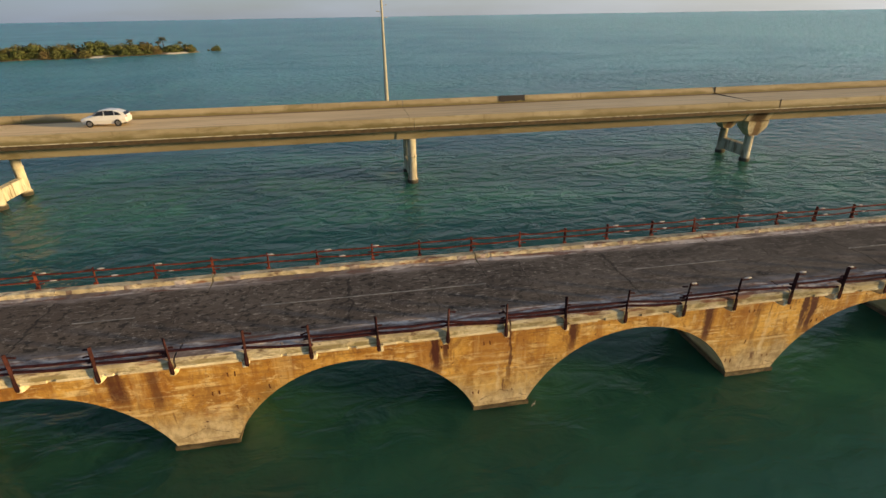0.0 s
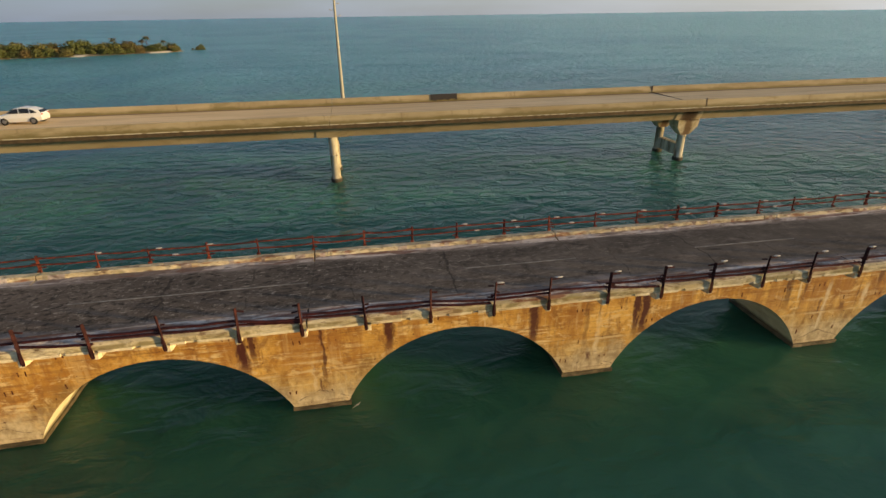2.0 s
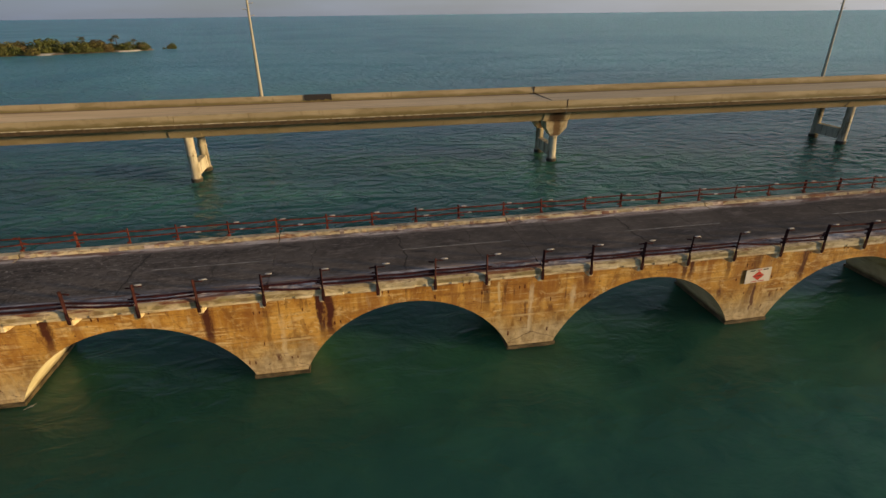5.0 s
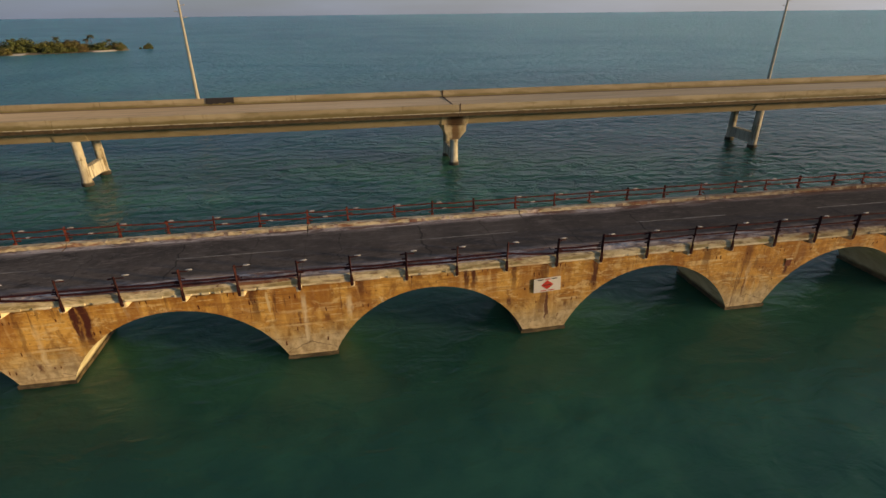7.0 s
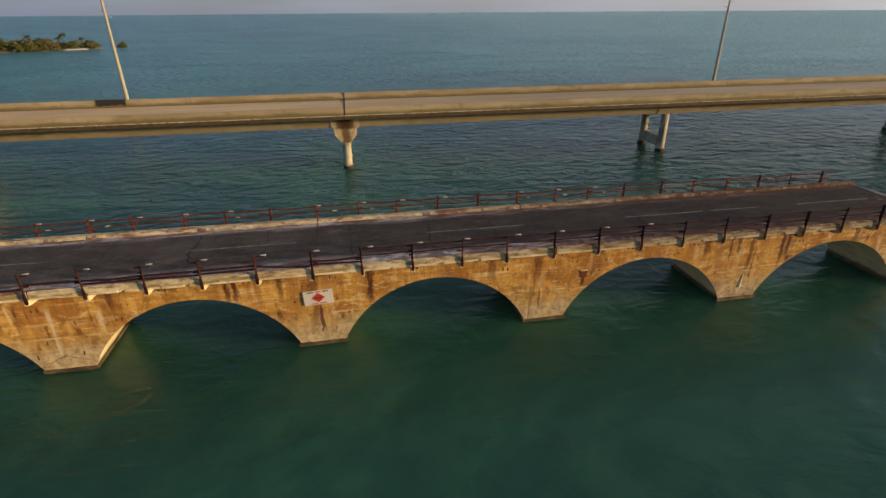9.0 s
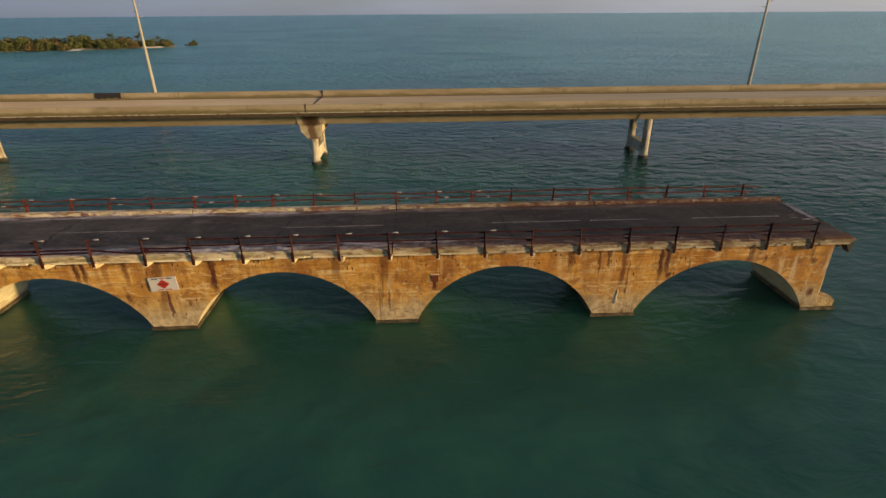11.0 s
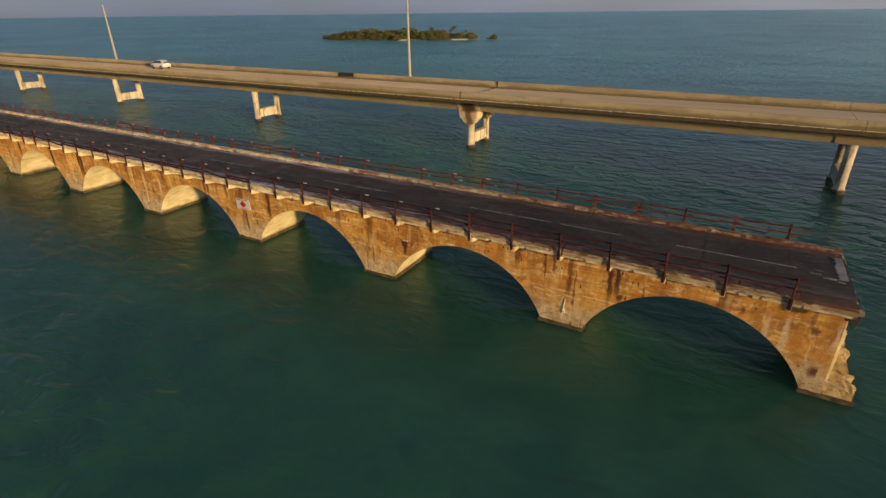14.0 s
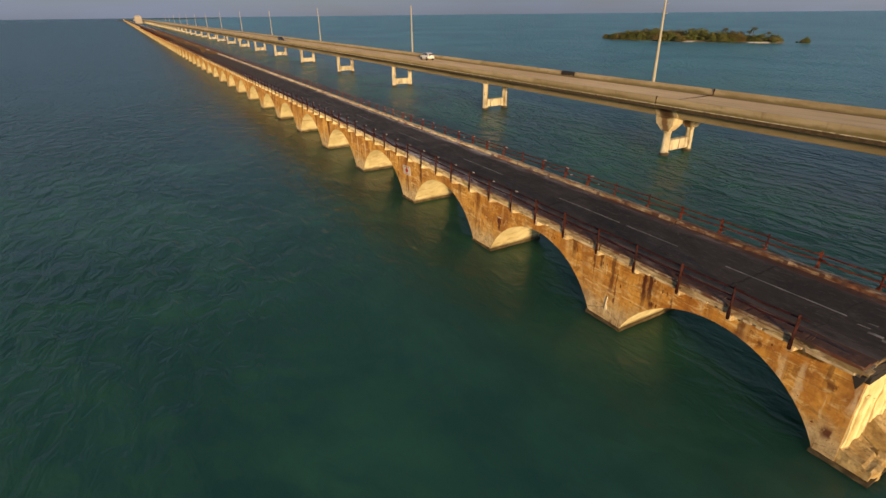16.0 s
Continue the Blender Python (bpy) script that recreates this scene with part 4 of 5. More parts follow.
def post_mesh(side, seed, arm=True):
    """An upright cut from old rail, bolted to the end of its corbel: flange, web, flared foot, bolts and torn rail ends."""
    rnd = random.Random(seed)
    bm = bmesh.new()
    lean = rnd.uniform(-0.03, 0.03)
    near = side < 0
    top = (6.36 if near else 6.26) + rnd.uniform(-0.05, 0.05)
    wide = 0.105
    bar(bm, (0, 0, 4.80), (lean, 0.02 * side, top), wide, 0.034)
    bar(bm, (0, -0.035 * side, 5.0), (lean, -0.015 * side, top - 0.02), 0.045, 0.05)
    bar(bm, (lean * 0.3, -0.062 * side, 5.46), (lean, -0.042 * side, top - 0.04), wide * 0.8, 0.018)
    # flared foot plate over the corbel's end
    foot = []
    for z, w in ((4.75, 0.05), (4.83, 0.080), (5.05, 0.080), (5.34, 0.055)):
        foot.append([(-w, 0.012 * side, z), (w, 0.012 * side, z), (w, 0.042 * side, z), (-w, 0.042 * side, z)])
    loft(bm, foot)
    if not near:
        box(bm, -0.09, 0.09, -0.16, -0.03, 5.42, 5.54, 0.015)
    for z in (4.86, 5.00, 5.22):
        cone(bm, (0, 0.04 * side, z), (0, 0.065 * side, z), 0.028, 0.022, 6)
    if near and arm:
        bar(bm, (0.02, 0.0, top - 0.10), (0.40, 0.02, top - 0.10 + rnd.uniform(-0.03, 0.02)), 0.045, 0.04)
    for z in (5.66, 5.92, 6.20):
        if rnd.random() < 0.75:
            k = rnd.choice((-1, -1, 1)) if near else rnd.choice((-1, 1))
            bar(bm, (0.04 * k, -0.07 * side, z), (rnd.uniform(0.18, 0.34) * k, -0.08 * side, z + rnd.uniform(-0.06, 0.03)), 0.06, 0.05)
    return bm


def bracket_mesh(side):
    """The corbel under the kerb that carries the post."""
    bm = bmesh.new()
    s = -side
    secs = []
    for x in (-0.10, 0.10):
        secs.append([(x, s * 0.018, 4.93), (x, s * 0.018, 4.67), (x, s * 0.34, 4.60), (x, s * 1.16, 4.54), (x, s * 1.16, 4.90), (x, s * 0.26, 4.93)])
    loft(bm, secs)
    bmesh.ops.bevel(bm, geom=bm.edges[:], offset=0.02, segments=1, affect="EDGES")
    return bm


def crust_mesh(seed):
    rnd = random.Random(seed)
    bm = bmesh.new()
    bmesh.ops.create_icosphere(bm, subdivisions=2, radius=1.0)
    for v in bm.verts:
        v.co = Vector((v.co.x * 0.17, v.co.y * 0.06, v.co.z * 0.03)) * rnd.uniform(0.75, 1.2)
    return bm


RUST_MID = make_rust("purple_rusted_steel", (0.075, 0.020, 0.020), (0.030, 0.010, 0.011))


def railing(side, steel, label):
    rnd = random.Random(5 + side)
    rail_steel = steel if side > 0 else RUST_MID
    rail = thing("railing", label, "railing", group="railings of the arch bridge")
    y = Y_POST[side]
    posts = [part("post", post_mesh(side, i), steel, rail) for i in range(5)]
    foot = part("bracket", bracket_mesh(side), KERB, rail, "pale concrete corbel")
    foot.location = (post_xs[0], y, 0)
    crusts = [part("white_crust", crust_mesh(i), CRUST, rail, "white crust on the rail") for i in range(3)]
    nc = 0
    bare = []
    rail_z = 6.31 if side < 0 else 6.23
    rail_y = y - 0.10 * side
    for i, x in enumerate(post_xs):
        if i < 5:
            posts[i].location = (x, y, 0)
        else:
            pool = bare if x < 13 else posts
            if x < 13 and not bare:
                pool = bare = [part("post", post_mesh(side, 20 + k, False), steel, rail) for k in range(3)]
                for k, ob in enumerate(bare):
                    ob.location = (post_xs[-1] - POST_STEP * (k + 1), y, 0)
            share("post", pool[(i * 7) % len(pool)].data, rail, pose(x, y, 0, 0, rnd.uniform(-1.5, 1.5), 0))
        if i:
            share("bracket", foot.data, rail, pose(x, y, 0))
        if i == 0 and side > 0:
            ends = [(x + 1.1, 6.10, x, 6.16), (x + 0.7, 5.75, x, 5.78)]
        elif i == 0:
            ends = []
        else:
            xb = post_xs[i - 1]
            drop = rnd.choice((0, 0, 0, 0, 0.15, 0.25)) if side < 0 else rnd.choice((0, 0, 0, 0, 0, 0.06))
            hi, lo = ((5.74, 5.55) if x < 46 else (6.22, 5.84)) if side < 0 else (6.17, 5.84)
            ends = [(x, hi + rnd.uniform(-0.03, 0.02), xb, hi - drop * rnd.choice((0, 1)) + rnd.uniform(-0.03, 0.02)),
                    (x, lo + rnd.uniform(-0.05, 0.03), xb, lo - 0.7 * drop + rnd.uniform(-0.05, 0.03))]
            if side < 0 and rnd.random() < 0.35 and x < 60:
                ends.pop(rnd.choice((0, 1, 1)))
        for xa, za, xc, zc in ends:
            bm = bmesh.new()
            mid = Vector(((xa + xc) / 2, rail_y + rnd.uniform(-0.03, 0.03), (za + zc) / 2 - rnd.uniform(0.0, 0.05)))
            w = (0.105 if x < 46 else 0.056) if side < 0 else 0.065
            bar(bm, (xa, rail_y, za), mid, w, 0.06)
            bar(bm, mid, (xc, rail_y, zc), w, 0.06)
            part("rail", bm, rail_steel, rail)
        if 66 > x > (13 if side < 0 else -35) and rnd.random() < (0.92 if side < 0 else 0.75) and i:
            if nc > 2:
                share("white_crust", crusts[nc % 3].data, rail, pose(x + rnd.uniform(0.25, 0.5), rail_y, rail_z))
            else:
                crusts[nc].location = (x + 0.35, rail_y, rail_z)
            nc += 1
            if side > 0 and rnd.random() < 0.7:
                share("white_crust", crusts[1].data, rail, pose(x + rnd.uniform(0.6, 1.3), rail_y, 5.82, 0, 0, 0))
    # the far run of the same railing
    bm = bmesh.new()
    x = post_xs[-1] - 3 * POST_STEP
    while x > -620:
        x -= POST_STEP
        box(bm, x - 0.07, x + 0.07, y - 0.07, y + 0.07, 4.85, rail_z)
    for z in (5.8, rail_z - 0.06):
        box(bm, -620, post_xs[-1], rail_y - 0.04, rail_y + 0.04, z - 0.05, z + 0.05)
    tagged(part("distant_railing", bm, steel, rail), kind="stuff")


railing(-1, RUST_DARK, "dark rusted steel railing, bent and gapped, on concrete corbels")
railing(1, RUST_RED, "red-brown rusted two-rail steel railing with white crusts")


# ---- broken end of the old bridge ----
def rough_block(x0, x1, y0, y1, z0, z_in, z_out, seed, amp=0.10, n=7, steps=0.0):
    bm = bmesh.new()
    rnd = random.Random(seed)
    box(bm, 0, 1, 0, 1, 0, 1)
    bmesh.ops.subdivide_edges(bm, edges=bm.edges[:], cuts=n, use_grid_fill=True)
    for v in bm.verts:
        u, w, h = v.co
        z = z0 + h * ((z_in + (z_out - z_in) * u) - z0)
        k = amp * (1.0 if h > 0.5 else 0.2)
        p = Vector((x0 + u * (x1 - x0), y0 + w * (y1 - y0), z))
        v.co = p + Vector((noise.noise(p * 1.7 + Vector((seed, 0, 0))) * k * u * 2, noise.noise(p * 2.1 + Vector((0, seed, 0))) * k * 0.5, noise.noise(p * 1.3 + Vector((0, 0, seed))) * k * 2.2 + noise.noise(p * 4.5 + Vector((seed, seed, 0))) * k * 0.25 * h))
        v.co += Vector((noise.cell(p * 1.9 + Vector((seed, 0, 0))) * u, 0, noise.cell(p * 1.6 + Vector((0, seed, 0))) * h)) * steps
        v.co += Vector((rnd.uniform(-1, 1) * u, rnd.uniform(-0.3, 0.3), rnd.uniform(-1, 1))) * 0.015 * h
    return bm


before_end = set(bridge.children)
part("pier_stub", rough_block(84.55, 86.05, 17.53, 19.20, -1.5, 1.10, 0.52, 3, 0.060, 15, 0.10), RUBBLE, bridge, "jagged broken stump of the end pier")
part("pier_stub", rough_block(84.55, 85.95, 19.78, 22.40, -1.5, 1.56, 0.88, 8, 0.060, 15, 0.11), RUBBLE, bridge, "jagged broken stump of the end pier")
part("stub_core", rough_block(84.55, 85.60, 19.10, 19.88, -1.5, 0.60, 0.15, 5, 0.08), FOOT, bridge, "dark wet core between the stumps")
END = make_end_wall()


def end_slab(y0, y1, z0, z1, depth, seed, lean=0.0):
    """A cast face of the end wall with crumbled edges."""
    bm = rough_block(84.72, 84.76 + depth, y0, y1, z0, z1, z1, seed, 0.03)
    rnd = random.Random(seed)
    for v in bm.verts:
        if abs(v.co.y - y0) < 0.15 or abs(v.co.y - y1) < 0.15:
            v.co.x -= rnd.uniform(0.0, 0.10)
        v.co.x += lean * (v.co.z - z0)
    return bm


part("end_wall", end_slab(17.54, 19.30, 0.9, 4.50, 0.12, 41), END, bridge, "sunlit yellow broken face of the end wall")
part("end_wall", end_slab(19.62, 22.36, 1.3, 4.50, 0.12, 43), END, bridge, "sunlit yellow broken face of the end wall")
for y0, y1, z0, z1, d in ((17.66, 17.95, 0.95, 3.6, 0.20), (18.55, 18.78, 1.0, 3.1, 0.19), (20.3, 20.55, 1.4, 3.4, 0.18), (21.8, 22.4, 1.4, 4.3, 0.20)):
    part("end_rib", end_slab(y0, y1, z0, z1, d, int(y0 * 7)), END, bridge, "crumbling yellow rib on the end wall")
# solid black block added for the shade of the hollow below the deck
part("hollow", rough_block(84.58, 85.00, 17.05, 22.85, 4.50, 5.12, 5.12, 61, 0.10, 16), DARK, bridge, "ragged black block standing for the shaded hollow under the deck edge")
for k, (y, l) in enumerate(((17.1, 0.35), (18.4, 0.3), (20.1, 0.4), (22.9, 0.45))):
    bm = bmesh.new()
    bar(bm, (0, 0, 0), (0.12, 0.05, -l * 0.5), 0.04)
    bar(bm, (0.12, 0.05, -l * 0.5), (0.02, 0.10, -l), 0.04)
    part("bent_bar", bm, RUST_DARK, bridge, "bent rusted bar hanging from the broken deck").location = (84.72, y, 5.02)
for k, (y, w) in enumerate(((16.46, 0.50), (16.9, 0.5), (17.4, 0.8), (18.2, 1.1), (19.3, 1.0), (20.3, 1.2), (21.5, 0.9), (22.4, 0.55), (22.9, 0.55))):
    near = k == 0
    part("deck_fragment", rough_block(84.55, 85.00 if near else 84.90, y, y + w, 5.12 if near else 5.19, 5.30 if near else 5.26, 5.22, 20 + k, 0.045), KERB if k in (0, 1, 7, 8) else RUBBLE, bridge, "ragged piece of the broken deck edge")
bm = bmesh.new()
loft(bm, [[(84.50, y, 5.03), (84.94, y, 5.00), (84.96, y, 4.88), (84.80, y - 0.03, 4.40), (84.66, y, 4.64)] for y in (16.50, 16.68, 16.92)])
part("hanging_shard", bm, DARK, bridge, "dark pointed shard hanging under the deck corner")

# the break stands a little inside the last pier's middle
for ob in bridge.children:
    if ob not in before_end:
        ob.location.x -= 0.22

# niche and form-tie holes in the pier faces
bm = bmesh.new()
box(bm, 60.80, 61.20, 17.46, 17.52, 2.72, 3.16)
part("niche", bm, plain("rusted_niche", (0.13, 0.03, 0.015), 0.9), bridge, "rust-red drain niche")
bm = bmesh.new()
box(bm, 60.76, 61.24, 17.42, 17.52, 3.16, 3.23, 0.015)
part("niche_lintel", bm, plain("lintel_concrete", (0.66, 0.55, 0.37), 0.9), bridge, "pale lintel over the niche")
# forked crust of lime on the pier face
bm = bmesh.new()
for xa, za, xc, zc, w in ((71.98, 1.80, 71.93, 1.30, 0.09), (71.93, 1.36, 71.90, 0.86, 0.10), (71.93, 1.25, 72.04, 0.92, 0.06)):
    bar(bm, (xa, 17.49, za), (xc, 17.49, zc), w, 0.05)
part("lime_crust", bm, plain("lime_crust", (0.80, 0.74, 0.56), 0.9), bridge, "white forked lime crust")
hole_rnd = random.Random(4)
hole = None
RUST_STAIN = make_rust("rust_stained_pit", (0.17, 0.060, 0.022), (0.07, 0.022, 0.010))
half_bay = PITCH / 2
for k in range(7):
    x_mid = bays[k]
    for j in range(6):
        for z in (1.0, 1.95, 2.85, 3.75, 4.30):
            dx = -half_bay + 2.19 * (j + 0.5) + (0.55 if z in (1.95, 3.75) else -0.2) + hole_rnd.uniform(-0.2, 0.2)
            x, z = x_mid + dx, z + hole_rnd.uniform(-0.08, 0.08)
            inside = abs(dx) < half_bay - PIER_W / 2 and z < arch_z(dx) + 0.28
            if inside or x > 84.1 or hole_rnd.random() < 0.48:
                continue
            for off in (-0.14, 0.14)[:hole_rnd.choice((1, 2, 2))]:
                turn = pose(x + off, 17.498, z + hole_rnd.uniform(-0.03, 0.03), 0, hole_rnd.uniform(-8, 8), 0) @ Matrix.Diagonal((hole_rnd.uniform(0.5, 1.0), 1.0, hole_rnd.uniform(0.7, 1.7), 1.0))
                if hole is None:
                    bm = bmesh.new()
                    box(bm, -0.040, 0.040, -0.006, 0.02, -0.10, 0.06, 0.008)
                    hole = part("tie_hole", bm, RUST_STAIN, bridge)
                    hole.matrix_basis = turn
                else:
                    share("tie_hole", hole.data, bridge, turn)

# ---- warning sign ----
sign = thing("warning_sign", "white board with a red diamond on the pier face", "sign", (45.56, 17.43, 3.08))
bm = bmesh.new()
box(bm, -0.79, 0.79, -0.02, 0.02, -0.44, 0.44, 0.01)
part("board", bm, plain("sign_white", (0.72, 0.70, 0.66), 0.6, 0.0, 0.1), sign)
red = plain("sign_red", (0.55, 0.035, 0.02), 0.6, 0.0, 0.2)
bm = bmesh.new()
loft(bm, [[(0, y, 0.29), (0.36, y, 0), (0, y, -0.29), (-0.36, y, 0)] for y in (-0.032, -0.0245)])
part("diamond", bm, red, sign, "red diamond")
for x, z, w, h, mt in ((0.0, 0.0, 0.42, 0.05, DARK), (-0.40, 0.352, 0.34, 0.060, DARK), (0.02, 0.352, 0.30, 0.055, red), (0.41, 0.352, 0.32, 0.060, DARK),
                       (-0.22, -0.352, 0.36, 0.050, red), (0.23, -0.352, 0.38, 0.050, red)):
    bm = bmesh.new()
    box(bm, x - w / 2, x + w / 2, -0.040 if z == 0 else -0.030, -0.0245, z - h / 2, z + h / 2)
    part("lettering_bar", bm, mt, sign)
for dx in (-0.6, 0.6):
    bm = bmesh.new()
    box(bm, dx - 0.04, dx + 0.04, 0.02, 0.085, -0.3, 0.3)
    part("stand_off", bm, RUST_DARK, sign)
sign.rotation_euler = (0, radians(-3), 0)


# ---- utility poles ----
def pole(x):
    th = thing("utility_pole", "tall tapered pale concrete utility pole standing in the sea", "pole", (x, 100.8, 0), "poles beside the highway")
    bm = bmesh.new()
    cone(bm, (0, 0, -2), (0, 0, 20.0), 0.40, 0.18, 12)
    part("shaft", bm, POLE, th)
    for z, s in ((19.4, -1), (18.4, 1), (17.4, -1), (16.4, 1)):
        bm = bmesh.new()
        bar(bm, (0, 0, z), (s * 0.75, 0, z + 0.18), 0.09)
        part("insulator_arm", bm, POLE, th)
        bm = bmesh.new()
        cone(bm, (s * 0.72, 0, z + 0.14), (s * 0.95, 0, z + 0.24), 0.09, 0.07, 8)
        part("insulator", bm, CRUST, th, "white insulator")
    return th


first_pole = pole(7.0)
for k in range(-12, 3):
    if k:
        copy_thing(first_pole, pose(7.0 + 123.0 * k, 100.8, 0))


# ---- the island ----
def make_leaves(name, a, b, c):
    m = Mat(name, rough=0.7)
    k = m.n("ShaderNodeNewGeometry")
    isl = k.outputs["Random Per Island"]
    col = m.mix(isl, a, b)
    col = m.mix(m.ramp(m.rand(), 0.3, 0.9, 0.0, 0.7), col, c)
    m.colour(col)
    m.b.inputs["Subsurface Weight"].default_value = 0.0
    return m.m


LEAF = make_leaves("mangrove_leaves", (0.062, 0.082, 0.018), (0.118, 0.134, 0.028), (0.135, 0.112, 0.030))
DRY = make_leaves("dry_scrub_leaves", (0.12, 0.090, 0.032), (0.17, 0.125, 0.042), (0.11, 0.105, 0.034))
FROND = make_leaves("palm_fronds", (0.045, 0.055, 0.018), (0.085, 0.090, 0.028), (0.070, 0.060, 0.022))
BARK = plain("grey_bark", (0.13, 0.10, 0.075), 0.9, 0.0, 0.4)


def make_shore():
    m = Mat("island_shore", rough=0.95)
    n1 = m.noise(0.12, (1, 1, 1), 5, 0.6)
    c = m.mix(m.ramp(n1, 0.4, 0.65), (0.10, 0.085, 0.045), (0.26, 0.21, 0.13))
    sand = m.noise(0.06, (1, 1, 0), 3, 0.5)
    x = m.math("ADD", m.axis(0), m.math("MULTIPLY", m.math("SUBTRACT", sand, 0.5), 8.0))
    for mid, wide in ((-88.5, 5.5), (-119.5, 4.0), (-144.0, 3.0)):
        here = m.ramp(m.math("ABSOLUTE", m.math("SUBTRACT", x, mid)), wide * 0.7, wide, 1.0, 0.0)
        c = m.mix(m.math("MULTIPLY", m.ramp(m.axis(2), 0.35, 0.75, 1.0, 0.0), here), c, (0.74, 0.68, 0.55))
    m.colour(c)
    return m.m


ISL_C, ISL_A = Vector((-129.0, 297.0, 0)), radians(19)


def isl(u, v):
    """A place on the island from its long (u) and short (v) axes."""
    return Vector((ISL_C.x + u * math.cos(ISL_A) - v * math.sin(ISL_A), ISL_C.y + u * math.sin(ISL_A) + v * math.cos(ISL_A), 0))


def isl_half(u):
    """Half the island's width at u."""
    s = max(0.0, 1 - (u / 54) ** 2)
    return 14 * s ** 0.6 * (1 + 0.18 * math.sin(u * 0.13 + 1) + 0.1 * math.sin(u * 0.37))


bm = bmesh.new()
rows = []
for i in range(49):
    u = -53.9 + 107.8 * i / 48
    h = isl_half(u)
    rows.append([bm.verts.new((*isl(u, h * v * (1 + 0.06 * noise.noise(Vector((u * 0.2, v * 3, 0)))))[:2], -0.6 + 1.5 * (1 - abs(v) ** 3) * min(1, h / 5))) for v in (-1.08, -0.94, -0.7, -0.35, 0, 0.35, 0.7, 0.94, 1.08)])
for a, b in zip(rows, rows[1:]):
    for i in range(8):
        bm.faces.new((a[i], b[i], b[i + 1], a[i + 1]))
bmesh.ops.recalc_face_normals(bm, faces=bm.faces[:])
tagged(part("island_ground", bm, make_shore()), "low mud and sand islet with a pale beach at one end", "island", kind="structure")


def leaf_quad(bm, p, size, rnd, out=None):
    """A small spray of leaves; out is the way it faces, if any."""
    d = Vector((rnd.gauss(0, 1), rnd.gauss(0, 1), rnd.gauss(0.5, 0.8))).normalized()
    if out is not None:
        d = (d * 0.55 + out).normalized()
    a = d.orthogonal().normalized()
    a.rotate(Matrix.Rotation(rnd.uniform(0, 6.28), 3, d))
    b = d.cross(a)
    s = size * rnd.uniform(0.6, 1.4)
    vs = [bm.verts.new(p + a * s * x + b * s * y * 0.7) for x, y in ((-1, -0.4), (0, -0.8), (1, 0), (0, 0.8), (-0.8, 0.5))]
    bm.faces.new(vs)


def tree_parts(seed, height, spread, leaves, n_leaves, label):
    """A broad mangrove: short forked trunk and a domed crown of many leafy clumps down to the ground."""
    rnd = random.Random(seed)
    th = thing("mangrove_tree", label, "tree", group="trees of the islet")
    bm = bmesh.new()
    fork = Vector((rnd.uniform(-0.3, 0.3), rnd.uniform(-0.3, 0.3), height * 0.28))
    cone(bm, Vector((0, 0, -0.2)), fork, 0.26, 0.18, 7)
    clumps = [(Vector((0, 0, height * 0.72)), spread * 0.50)]
    for ring, n, z, r in ((0, 6, 0.62, 0.50), (1, 8, 0.34, 0.78), (2, 7, 0.14, 0.88)):
        for k in range(n):
            a = 6.283 * (k + 0.5 * ring) / n + rnd.uniform(-0.35, 0.35)
            c = Vector((spread * r * math.cos(a), spread * r * math.sin(a), height * z)) * rnd.uniform(0.85, 1.12)
            clumps.append((c, spread * rnd.uniform(0.26, 0.40)))
            if ring < 2:
                knee = fork.lerp(c, 0.5) + Vector((0, 0, 0.3))
                cone(bm, fork, knee, 0.12, 0.08, 5)
                cone(bm, knee, c, 0.08, 0.03, 5)
    part("trunk", bm, BARK, th)
    bm = bmesh.new()
    for c, r in clumps:
        for j in range(n_leaves):
            d = Vector((rnd.gauss(0, 1), rnd.gauss(0, 1), rnd.gauss(0.15, 0.9))).normalized()
            p = c + Vector((d.x, d.y, d.z * 0.8)) * r * rnd.uniform(0.75, 1.08)
            if p.z > 0.1:
                leaf_quad(bm, p, 0.34, rnd, d)
    part("crown", bm, leaves, th)
    return th


kinds = [tree_parts(1, 6.4, 4.0, LEAF, 70, "dense green mangrove tree on the islet"), tree_parts(2, 7.6, 4.6, LEAF, 75, "dense green mangrove tree on the islet"),
         tree_parts(3, 4.6, 3.4, LEAF, 60, "dense green mangrove tree on the islet"), tree_parts(4, 5.6, 3.6, DRY, 60, "brownish half-dry scrub tree on the islet")]
tree_rnd = random.Random(12)
spots = []
u = -51.0
while u < 50:
    h = isl_half(u)
    for v in (-0.72, -0.25, 0.25, 0.72):
        spots.append((u + tree_rnd.uniform(-1.6, 1.6), v * h * tree_rnd.uniform(0.8, 1.08)))
    u += 5.2
for i, (u, v) in enumerate(spots):
    half = isl_half(u)
    beach = 37 < u < 47 or 5 < u < 12
    if beach and v < -0.45 * half:
        continue
    dry = tree_rnd.random() < (0.38 if u > 24 else 0.12)
    tall = min(1.0, 0.55 + (u + 54) / 70) * (1.0 if u < 28 else 1.0 - (u - 28) / 60)
    src = kinds[3] if dry else kinds[tree_rnd.choice((0, 0, 1, 1, 2))]
    k = tree_rnd.uniform(0.88, 1.12) * tall * (0.72 if abs(v) > 0.6 * half else 1.0)
    p = isl(u, v)
    ob = copy_thing(src, pose(p.x, p.y, 0.35, 0, 0, tree_rnd.uniform(0, 360)))
    ob.scale = (k, k, k * tree_rnd.uniform(0.72, 0.92))
for ob, (u, v) in zip(kinds, ((-20, 5), (8, 4), (-38, 2), (28, 4))):
    p = isl(u, v)
    ob.location = (p.x, p.y, 0.4)
